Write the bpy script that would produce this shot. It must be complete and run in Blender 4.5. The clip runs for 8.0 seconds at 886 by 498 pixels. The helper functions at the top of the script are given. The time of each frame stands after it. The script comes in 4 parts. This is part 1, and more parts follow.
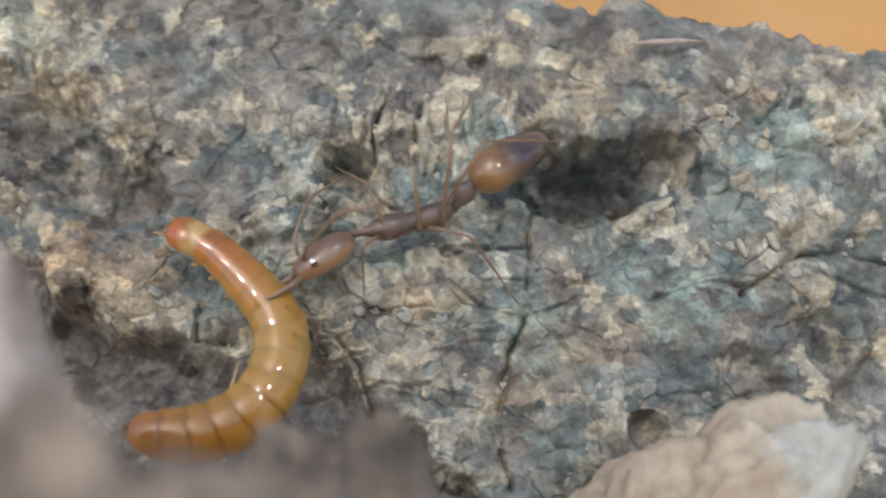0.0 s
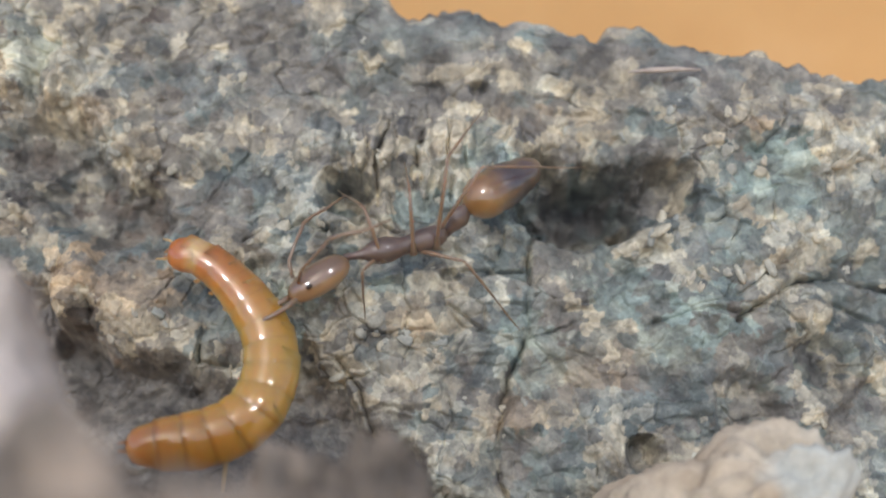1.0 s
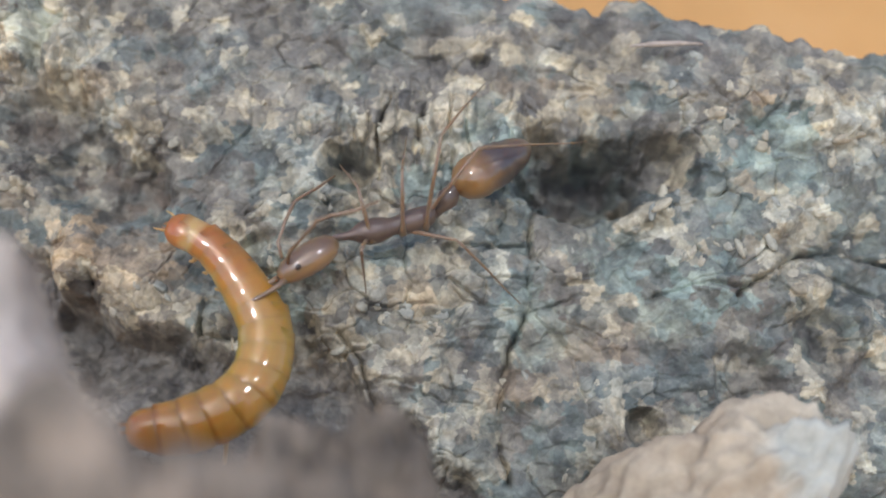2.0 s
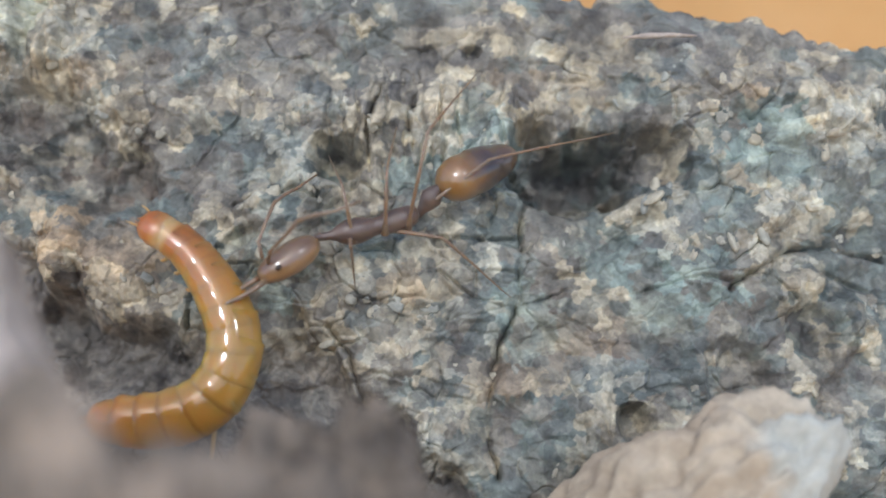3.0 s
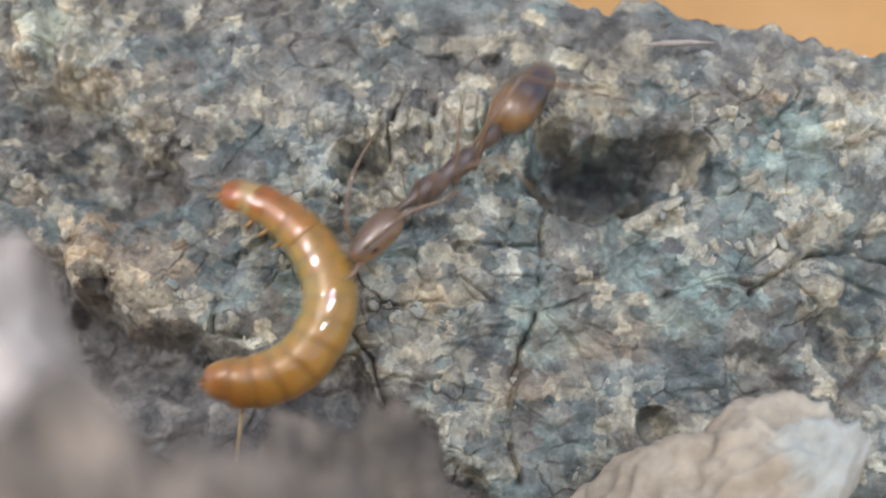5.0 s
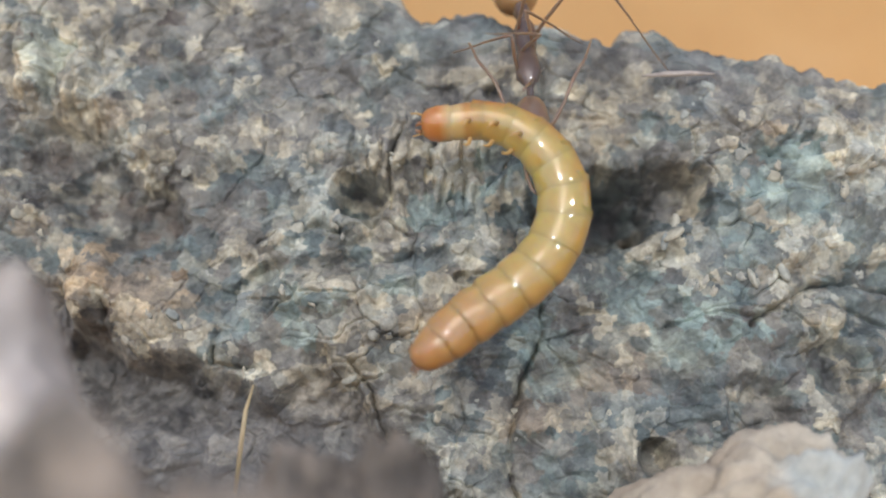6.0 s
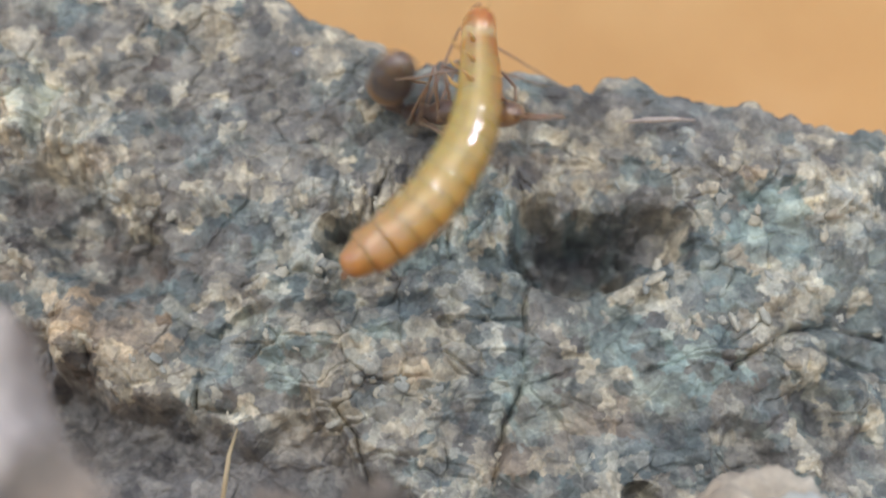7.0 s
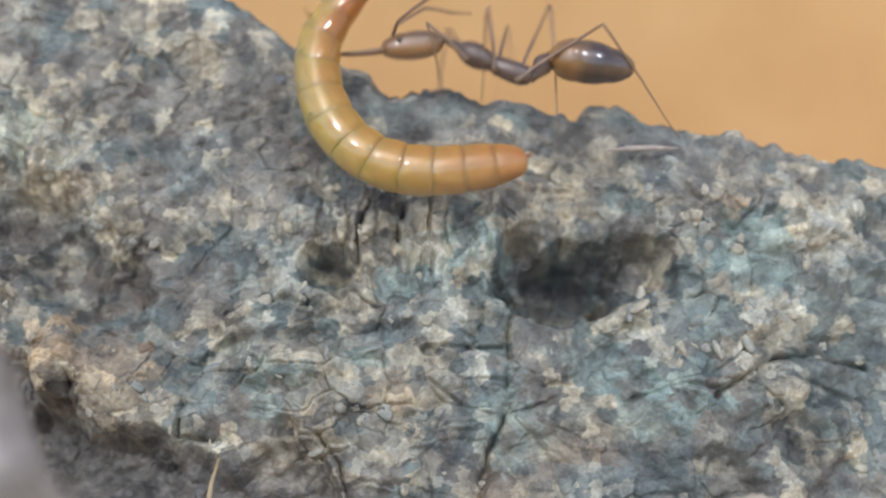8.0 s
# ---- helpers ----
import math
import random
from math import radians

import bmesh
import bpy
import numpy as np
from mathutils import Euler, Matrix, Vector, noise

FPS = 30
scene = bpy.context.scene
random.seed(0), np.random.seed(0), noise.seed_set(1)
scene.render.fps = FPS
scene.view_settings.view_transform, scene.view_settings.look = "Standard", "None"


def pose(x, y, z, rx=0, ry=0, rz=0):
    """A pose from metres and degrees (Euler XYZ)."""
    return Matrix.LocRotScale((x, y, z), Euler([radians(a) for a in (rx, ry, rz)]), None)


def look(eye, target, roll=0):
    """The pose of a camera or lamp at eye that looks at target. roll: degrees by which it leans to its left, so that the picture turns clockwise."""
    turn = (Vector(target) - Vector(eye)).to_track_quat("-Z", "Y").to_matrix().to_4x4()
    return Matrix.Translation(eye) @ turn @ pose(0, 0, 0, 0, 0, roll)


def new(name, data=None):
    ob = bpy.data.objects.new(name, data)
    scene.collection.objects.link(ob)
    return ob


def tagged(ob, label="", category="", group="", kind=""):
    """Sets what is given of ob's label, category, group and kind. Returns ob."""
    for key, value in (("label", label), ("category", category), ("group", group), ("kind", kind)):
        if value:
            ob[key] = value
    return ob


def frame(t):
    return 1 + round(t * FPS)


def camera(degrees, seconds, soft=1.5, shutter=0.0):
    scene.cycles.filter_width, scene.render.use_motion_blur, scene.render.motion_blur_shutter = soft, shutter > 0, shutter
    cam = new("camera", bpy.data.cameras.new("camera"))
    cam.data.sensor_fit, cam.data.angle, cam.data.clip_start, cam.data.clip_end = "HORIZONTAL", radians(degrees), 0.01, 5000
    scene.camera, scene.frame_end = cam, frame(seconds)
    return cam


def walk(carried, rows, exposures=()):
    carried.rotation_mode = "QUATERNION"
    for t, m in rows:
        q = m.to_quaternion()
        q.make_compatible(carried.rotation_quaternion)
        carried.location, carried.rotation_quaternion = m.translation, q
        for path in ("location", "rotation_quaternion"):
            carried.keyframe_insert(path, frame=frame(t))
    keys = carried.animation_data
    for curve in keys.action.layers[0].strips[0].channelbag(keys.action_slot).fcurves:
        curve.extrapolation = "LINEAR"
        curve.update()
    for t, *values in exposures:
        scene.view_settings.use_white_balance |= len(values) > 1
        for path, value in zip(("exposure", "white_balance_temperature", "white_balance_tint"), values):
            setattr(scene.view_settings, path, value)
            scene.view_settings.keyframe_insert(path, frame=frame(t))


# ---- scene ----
cam = camera(40, 8.0, soft=1.9, shutter=0.5)
cam.data.dof.use_dof = True
cam.data.dof.focus_distance = 0.062
cam.data.dof.aperture_fstop = 22
walk(cam, [
    (0, pose(0.00000, -0.05869, 0.04337, 70.882, 0.558, -0.311)),
    (0.2, pose(-0.00000, -0.05918, 0.04354, 71.534, 0.551, 0.320)),
    (0.5, pose(0.00000, -0.05940, 0.04361, 72.788, 0.529, 0.258)),
    (0.7, pose(0.00000, -0.05942, 0.04361, 72.978, 0.494, 0.377)),
    (1, pose(-0.00000, -0.05932, 0.04359, 71.998, 0.135, -0.131)),
    (1.2, pose(0.00000, -0.05927, 0.04357, 71.565, 0.257, 0.091)),
    (1.5, pose(0.00000, -0.05957, 0.04367, 71.291, 0.215, 0.375)),
    (1.8, pose(-0.00000, -0.05936, 0.04360, 70.694, -0.079, -0.239)),
    (2, pose(-0.00000, -0.05944, 0.04363, 70.768, 0.017, -0.034)),
    (2.2, pose(0.00000, -0.05906, 0.04350, 70.565, -0.058, -0.108)),
    (3.3, pose(0.00000, -0.05886, 0.04343, 70.376, -0.309, -0.518)),
    (3.5, pose(0.00000, -0.05886, 0.04342, 70.255, -0.254, -0.601)),
    (3.7, pose(0.00000, -0.05892, 0.04344, 69.954, -0.353, -0.520)),
    (4, pose(0.00001, -0.05880, 0.04340, 69.855, -0.450, -0.807)),
    (4.2, pose(0.00000, -0.05898, 0.04347, 70.029, -0.338, -0.723)),
    (4.5, pose(-0.00000, -0.05920, 0.04355, 70.000, -0.000, 0.000)),
    (4.7, pose(0.00000, -0.05966, 0.04371, 70.339, 0.121, 0.528)),
    (5.8, pose(0.00000, -0.05925, 0.04356, 71.258, -0.069, 0.356)),
    (6, pose(0.00000, -0.05944, 0.04362, 72.143, 0.060, 0.538)),
    (6.2, pose(0.00000, -0.05922, 0.04355, 72.208, 0.093, 0.574)),
    (6.3, pose(0.00000, -0.05902, 0.04349, 72.041, -0.324, 0.082)),
    (6.5, pose(-0.00000, -0.05928, 0.04357, 72.668, -0.537, -0.934)),
    (6.7, pose(-0.00000, -0.05929, 0.04357, 73.317, -0.639, -1.439)),
    (6.8, pose(-0.00001, -0.05947, 0.04363, 73.665, -0.552, -1.210)),
    (7, pose(-0.00000, -0.05978, 0.04371, 74.231, -0.135, -0.209)),
    (7.2, pose(-0.00001, -0.05978, 0.04370, 74.918, -0.263, -0.555)),
    (7.5, pose(-0.00000, -0.05952, 0.04363, 74.931, -0.243, -0.463)),
    (7.8, pose(-0.00001, -0.05969, 0.04367, 75.418, -0.317, -0.747)),
    (8, pose(-0.00001, -0.05976, 0.04369, 75.550, -0.409, -0.927)),
], [(0, -0.12, 6750, 10), (1, 0.0, 6700, 10), (2, 0.0, 6500, 10), (4, 0.0, 6350, 8), (6, -0.02, 6500, 9), (7.5, -0.03, 6450, 9), (8, -0.06, 6300, 8)])

# ---- world and light ----
world = bpy.data.worlds.new("world")
scene.world = world
world.use_nodes = True
wn = world.node_tree.nodes
sky = wn.new("ShaderNodeTexSky")
sky.sky_type, sky.sun_disc, sky.sun_elevation, sky.sun_rotation = "NISHITA", False, radians(50), radians(200)
sky.air_density, sky.dust_density = 0.7, 1.6
wn["Background"].inputs["Strength"].default_value = 0.24
world.node_tree.links.new(sky.outputs[0], wn["Background"].inputs["Color"])


def window_light(name, eye, target, w, h, watts, color):
    d = bpy.data.lights.new(name, "AREA")
    d.shape, d.size, d.size_y, d.energy, d.color = "RECTANGLE", w, h, watts, color
    ob = new(name, d)
    ob.matrix_world = look(eye, target)
    return ob


window_light("ceiling_lamp", (0.3, -0.46, 0.58), (0, 0, 0.02), 0.07, 0.045, 1.8, (0.92, 0.95, 1.0))
window_light("side_lamp", (-0.24, -0.53, 0.5), (0, 0, 0.02), 0.06, 0.04, 1.2, (0.92, 0.95, 1.0))

# ---- materials ----


def nodes_of(name):
    m = bpy.data.materials.new(name)
    m.use_nodes = True
    return m, m.node_tree.nodes, m.node_tree.links, m.node_tree.nodes["Principled BSDF"]


def grain(n, l, scale, detail=6.0, rough=0.6, coord="Object"):
    c = n.new("ShaderNodeTexCoord")
    t = n.new("ShaderNodeTexNoise")
    t.inputs["Scale"].default_value, t.inputs["Detail"].default_value, t.inputs["Roughness"].default_value = scale, detail, rough
    l.new(c.outputs[coord], t.inputs["Vector"])
    return t


def ramp(n, l, src, stops):
    r = n.new("ShaderNodeValToRGB")
    while len(r.color_ramp.elements) < len(stops):
        r.color_ramp.elements.new(0.5)
    for e, (p, c) in zip(r.color_ramp.elements, stops):
        e.position, e.color = p, (*c, 1)
    l.new(src, r.inputs[0])
    return r


def blend(n, l, kind, fac, a, b):
    m = n.new("ShaderNodeMix")
    m.data_type, m.blend_type = "RGBA", kind
    for k, v in ((0, fac), (6, a), (7, b)):
        if isinstance(v, (int, float)):
            m.inputs[k].default_value = v
        elif isinstance(v, tuple):
            m.inputs[k].default_value = (*v, 1)
        else:
            l.new(v, m.inputs[k])
    return m.outputs[2]


def relief(n, l, b, src, strength, dist):
    k = n.new("ShaderNodeBump")
    k.inputs["Strength"].default_value, k.inputs["Distance"].default_value = strength, dist
    l.new(src, k.inputs["Height"])
    l.new(k.outputs[0], b.inputs["Normal"])


def grits(n, l, scale, feature="F1"):
    """Small angular grains: a random tone for each, or the distance to its joint."""
    c = n.new("ShaderNodeTexCoord")
    warp = grain(n, l, scale * 0.9, 2, 0.5)
    add = n.new("ShaderNodeVectorMath")
    add.operation = "MULTIPLY_ADD"
    add.inputs[1].default_value = (0.35 / scale,) * 3
    l.new(warp.outputs["Color"], add.inputs[0])
    l.new(c.outputs["Object"], add.inputs[2])
    v = n.new("ShaderNodeTexVoronoi")
    v.feature = feature
    v.inputs["Scale"].default_value = scale
    l.new(add.outputs[0], v.inputs["Vector"])
    return v.outputs["Distance"] if feature == "DISTANCE_TO_EDGE" else v.outputs["Color"]


def bark_material():
    m, n, l, b = nodes_of("weathered_bark")
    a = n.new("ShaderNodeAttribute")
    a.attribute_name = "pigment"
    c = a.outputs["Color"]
    for scale, share, low, high in ((820, 0.5, 0.28, 0.71), (2000, 0.25, 0.3, 0.69)):
        tone = n.new("ShaderNodeSeparateColor")
        l.new(grits(n, l, scale), tone.inputs[0])
        c = blend(n, l, "OVERLAY", share, c, ramp(n, l, tone.outputs[0], [(0.1, (low, low, low * 1.05)), (0.9, (high, high * 0.99, high * 0.95))]).outputs[0])
    blotch = grain(n, l, 520, 5, 0.7)
    c = blend(n, l, "OVERLAY", 0.9, c, ramp(n, l, blotch.outputs[0], [(0.36, (0.25, 0.25, 0.255)), (0.5, (0.49, 0.49, 0.485)), (0.64, (0.74, 0.735, 0.72))]).outputs[0])
    fine = grain(n, l, 2600, 4, 0.6)
    c = blend(n, l, "OVERLAY", 0.3, c, ramp(n, l, fine.outputs[0], [(0.3, (0.3, 0.3, 0.31)), (0.7, (0.71, 0.7, 0.68))]).outputs[0])
    l.new(c, b.inputs["Base Color"])
    b.inputs["Roughness"].default_value = 0.8
    joint = ramp(n, l, grits(n, l, 1000, "DISTANCE_TO_EDGE"), [(0.0, (0, 0, 0)), (0.16, (1, 1, 1))])
    relief(n, l, b, joint.outputs[0], 0.18, 0.0001)
    return m


def stone_material(name, dark, mid, light, scale=260, tinge=None):
    m, n, l, b = nodes_of(name)
    big, fine, patch = grain(n, l, scale, 5, 0.6), grain(n, l, scale * 6, 6, 0.7), grain(n, l, scale * 0.8, 3, 0.5, "Generated" if tinge else "Object")
    c = ramp(n, l, big.outputs[0], [(0.32, dark), (0.5, mid), (0.68, light)]).outputs[0]
    if tinge:
        patch.inputs["Scale"].default_value = 2.2
        side, where = n.new("ShaderNodeSeparateXYZ"), n.new("ShaderNodeTexCoord")
        l.new(where.outputs["Generated"], side.inputs[0])
        veil = n.new("ShaderNodeMath")
        veil.operation = "MULTIPLY_ADD"
        veil.inputs[1].default_value = 0.75
        l.new(side.outputs[0], veil.inputs[0])
        low = n.new("ShaderNodeMath")
        low.operation = "MULTIPLY_ADD"
        low.inputs[1].default_value = -0.5
        l.new(side.outputs[2], low.inputs[0])
        l.new(patch.outputs[0], low.inputs[2])
        l.new(low.outputs[0], veil.inputs[2])
        c = blend(n, l, "MIX", ramp(n, l, veil.outputs[0], [(0.58, (0, 0, 0)), (0.72, (0.75, 0.75, 0.75))]).outputs[0], c, tinge)
    c = blend(n, l, "OVERLAY", 0.5, c, ramp(n, l, fine.outputs[0], [(0.3, (0.3, 0.3, 0.3)), (0.7, (0.7, 0.7, 0.7))]).outputs[0])
    l.new(c, b.inputs["Base Color"])
    b.inputs["Roughness"].default_value = 0.85
    relief(n, l, b, fine.outputs[0], 0.5, 0.0003)
    return m


def board_material():
    m, n, l, b = nodes_of("orange_board")
    big, fine = grain(n, l, 60, 4, 0.55), grain(n, l, 900, 4, 0.6)
    c = ramp(n, l, big.outputs[0], [(0.3, (0.57, 0.335, 0.13)), (0.55, (0.61, 0.37, 0.15)), (0.75, (0.65, 0.41, 0.185))]).outputs[0]
    c = blend(n, l, "OVERLAY", 0.12, c, fine.outputs[0])
    l.new(c, b.inputs["Base Color"])
    b.inputs["Roughness"].default_value = 0.7
    return m


def skin_material(name, base, second, rough, sss, radius, coat=0.0, scale=500, along=None):
    """Horny, slightly see-through cuticle with a mottled pigment."""
    m, n, l, b = nodes_of(name)
    t = grain(n, l, scale, 4, 0.55)
    c = ramp(n, l, t.outputs[0], [(0.3, base), (0.7, second)]).outputs[0]
    l.new(c, b.inputs["Base Color"])
    b.inputs["Roughness"].default_value = rough
    b.inputs["Subsurface Weight"].default_value = sss
    b.inputs["Subsurface Radius"].default_value = radius
    b.inputs["Subsurface Scale"].default_value = 0.001
    b.inputs["Coat Weight"].default_value = coat
    b.inputs["Coat Roughness"].default_value = 0.05
    b.inputs["Coat IOR"].default_value = 1.7
    fine = grain(n, l, 1400, 4, 0.55)
    relief(n, l, b, fine.outputs[0], 0.07, 0.00008)
    return m


def two_tone(name, below, above):
    """Cuticle that is amber underneath and dark above."""
    m = skin_material(name, above, above, 0.4, 0.3, (1.0, 0.45, 0.15), 0.9, 900)
    n, l = m.node_tree.nodes, m.node_tree.links
    c, s = n.new("ShaderNodeTexCoord"), n.new("ShaderNodeSeparateXYZ")
    l.new(c.outputs["Generated"], s.inputs[0])
    l.new(ramp(n, l, s.outputs[2], [(0.4, below), (0.76, above)]).outputs[0], n["Principled BSDF"].inputs["Base Color"])
    return m


BARK = bark_material()
CREAM_STONE = stone_material("cream_stone", (0.25, 0.2, 0.145), (0.39, 0.32, 0.235), (0.52, 0.45, 0.34), 150, (0.42, 0.45, 0.415))
PALE_STONE = stone_material("pale_stone", (0.19, 0.15, 0.12), (0.4, 0.34, 0.285), (0.64, 0.56, 0.49), 210)
SOIL = stone_material("grey_soil", (0.1, 0.085, 0.07), (0.2, 0.166, 0.13), (0.38, 0.31, 0.245), 300)
BOARD = board_material()


def larva_material():
    m = skin_material("larva_skin", (0.4, 0.2, 0.05), (0.5, 0.3, 0.1), 0.4, 0.8, (1.6, 0.9, 0.3), 1.0, 700)
    m.node_tree.nodes["Principled BSDF"].inputs["Specular IOR Level"].default_value = 0.12
    n, l = m.node_tree.nodes, m.node_tree.links
    a = n.new("ShaderNodeAttribute")
    a.attribute_name = "pigment"
    mottle = grain(n, l, 650, 4, 0.55)
    c = blend(n, l, "OVERLAY", 0.45, a.outputs["Color"], ramp(n, l, mottle.outputs[0], [(0.3, (0.36, 0.36, 0.38)), (0.7, (0.64, 0.63, 0.6))]).outputs[0])
    l.new(c, n["Principled BSDF"].inputs["Base Color"])
    return m


LARVA_SKIN = larva_material()
LARVA_RIM = skin_material("larva_rim", (0.20, 0.085, 0.03), (0.28, 0.13, 0.05), 0.34, 0.4, (1.0, 0.55, 0.25), 0.4, 700)
LARVA_LEG = skin_material("larva_leg", (0.42, 0.24, 0.08), (0.52, 0.32, 0.12), 0.35, 0.2, (1.0, 0.5, 0.2))
ANT_DARK = skin_material("ant_brown", (0.085, 0.056, 0.044), (0.14, 0.092, 0.066), 0.42, 0.2, (1.0, 0.4, 0.15), 0.3, 900)
ANT_HEAD = two_tone("ant_head", (0.32, 0.18, 0.08), (0.18, 0.105, 0.055))


def gaster_material():
    """Brown cuticle that clears to amber at the front end."""
    m = skin_material("ant_gaster", (0.075, 0.044, 0.032), (0.12, 0.068, 0.045), 0.4, 0.4, (1.0, 0.45, 0.15), 0.9, 900)
    n, l = m.node_tree.nodes, m.node_tree.links
    c, s = n.new("ShaderNodeTexCoord"), n.new("ShaderNodeSeparateXYZ")
    l.new(c.outputs["Generated"], s.inputs[0])
    mottle = grain(n, l, 900, 4, 0.55)
    k = n.new("ShaderNodeMath")
    k.operation = "MULTIPLY_ADD"
    k.inputs[1].default_value = 0.22
    l.new(mottle.outputs[0], k.inputs[0])
    l.new(s.outputs[0], k.inputs[2])
    l.new(ramp(n, l, k.outputs[0], [(0.08, (0.18, 0.12, 0.075)), (0.3, (0.1, 0.066, 0.045)), (0.54, (0.06, 0.039, 0.032)), (0.64, (0.085, 0.052, 0.034)), (0.78, (0.22, 0.118, 0.045)), (0.98, (0.27, 0.14, 0.046))]).outputs[0], n["Principled BSDF"].inputs["Base Color"])
    return m


ANT_GASTER = gaster_material()
ANT_LEG = skin_material("ant_leg", (0.16, 0.105, 0.065), (0.24, 0.16, 0.1), 0.3, 0.25, (1.0, 0.5, 0.2), 0.3, 900)
ANT_EYE = skin_material("ant_eye", (0.03, 0.02, 0.015), (0.045, 0.03, 0.02), 0.15, 0.0, (1, 1, 1), 0.5)
STRAW = skin_material("straw", (0.45, 0.33, 0.17), (0.6, 0.47, 0.28), 0.6, 0.1, (1, 0.7, 0.4))


def water_material():
    m, n, l, b = nodes_of("water_drop")
    b.inputs["Base Color"].default_value = (0.9, 0.95, 1, 1)
    b.inputs["Roughness"].default_value = 0.03
    b.inputs["IOR"].default_value = 1.33
    b.inputs["Transmission Weight"].default_value = 0.9
    return m


WATER = water_material()

# ---- building helpers ----
MM = 0.001
RIGHT = Vector((1, 0, 0))
UP = Vector((0, 0.5, math.sqrt(0.75)))       # up the bark's leaning face
OUT = Vector((0, -math.sqrt(0.75), 0.5))     # away from the face
FOOT = Vector((0, 0, 0.022))                 # the middle of the face


def on_face(x, h, lift=0.0):
    """A place over the bark's face, from millimetres across it, up it and away from it."""
    return FOOT + MM * (x * RIGHT + h * UP + lift * OUT)


def face_dir(x, h, o):
    return (x * RIGHT + h * UP + o * OUT).normalized()


def mesh_object(name, bm, material, parent=None, label="", smooth=True):
    me = bpy.data.meshes.new(name)
    bm.to_mesh(me)
    bm.free()
    for mt in material if isinstance(material, (list, tuple)) else [material]:
        me.materials.append(mt)
    if smooth:
        me.polygons.foreach_set("use_smooth", [True] * len(me.polygons))
    ob = new(name, me)
    if parent:
        ob.parent = parent
    return tagged(ob, label)


part = mesh_object


def lathe(profile, sides=20, squash=1.0, bend=0.0, bm=None, mat_from=None):
    """A closed tube along local x: profile rows are (x, radius) in mm; bend lifts its ends."""
    bm = bm or bmesh.new()
    rings = []
    for x, r in profile:
        ring = []
        for k in range(sides):
            a = 2 * math.pi * k / sides
            ring.append(bm.verts.new((MM * x, MM * r * math.cos(a), MM * (r * squash * math.sin(a) + bend * x * x))))
        rings.append(ring)
    for i in range(len(rings) - 1):
        for k in range(sides):
            f = bm.faces.new((rings[i][k], rings[i][(k + 1) % sides], rings[i + 1][(k + 1) % sides], rings[i + 1][k]))
            if mat_from:
                f.material_index = mat_from(0.5 * (profile[i][0] + profile[i + 1][0]))
    bm.faces.new(rings[0][::-1])
    bm.faces.new(rings[-1])
    bmesh.ops.recalc_face_normals(bm, faces=bm.faces)
    return bm


def tube(points, radii, sides=10, bm=None):
    """A tapering limb along points in millimetres."""
    bm = bm or bmesh.new()
    pts = [Vector(p) * MM for p in points]
    rings = []
    ref = Vector((0.13, 0.9, 0.4))
    for i, p in enumerate(pts):
        t = (pts[min(i + 1, len(pts) - 1)] - pts[max(i - 1, 0)]).normalized()
        a = t.cross(ref).normalized()
        b = t.cross(a)
        rings.append([bm.verts.new(p + MM * radii[i] * (a * math.cos(2 * math.pi * k / sides) + b * math.sin(2 * math.pi * k / sides))) for k in range(sides)])
    for r0, r1 in zip(rings, rings[1:]):
        for k in range(sides):
            bm.faces.new((r0[k], r0[(k + 1) % sides], r1[(k + 1) % sides], r1[k]))
    bm.faces.new(rings[0][::-1])
    bm.faces.new(rings[-1])
    bmesh.ops.recalc_face_normals(bm, faces=bm.faces)
    return bm


def sit(x, y, z, axis, up):
    """Pose at a place with local x along axis and local z towards up."""
    ax = axis.normalized()
    ay = up.cross(ax)
    if ay.length < 1e-4:
        ay = Vector((0.3, 0.2, 0.9)).cross(ax)
    ay.normalize()
    az = ax.cross(ay)
    m = Matrix((ax, ay, az)).transposed().to_4x4()
    m.translation = Vector((x, y, z))
    return m


# ---- the setting ----


def slab(name, cx, cy, cz, sx, sy, sz, material, label, category):
    bm = bmesh.new()
    bmesh.ops.create_cube(bm, size=1)
    bmesh.ops.scale(bm, vec=(sx, sy, sz), verts=bm.verts)
    bmesh.ops.translate(bm, vec=(cx, cy, cz), verts=bm.verts)
    return tagged(mesh_object(name, bm, material, None, "", False), label, category, kind="structure")


slab("ground", 0, 0.0, -0.005, 3.0, 3.0, 0.01, BOARD, "flat orange board under the bark", "ground")
slab("wall_back", 0, 0.085, 0.06, 0.4, 0.004, 0.12, BOARD, "plain orange board standing behind the bark", "wall")

# the bark's relief, in millimetres on its leaning face: x, up, two half widths, turn, depth
HOLLOWS = [
    (-19.5, -3.4, 2.1, 2.2, 0, 2.2),
    (8.0, 5.0, 3.7, 1.9, 5, 6.0),
    (11.8, 5.6, 1.8, 1.3, 20, 3.0),
    (5.3, 5.8, 1.3, 2.2, 0, 2.4),
    (-5.1, 5.6, 1.4, 1.2, 0, 3.6),
    (-5.3, 6.8, 0.6, 1.2, -10, 0.7),
    (-4.4, 4.4, 0.5, 0.6, 0, 1.4),
    (-21.5, 8.1, 2.9, 2.5, 0, 2.0),
    (-18.4, 5.4, 4.4, 2.1, -38, 2.4),
]
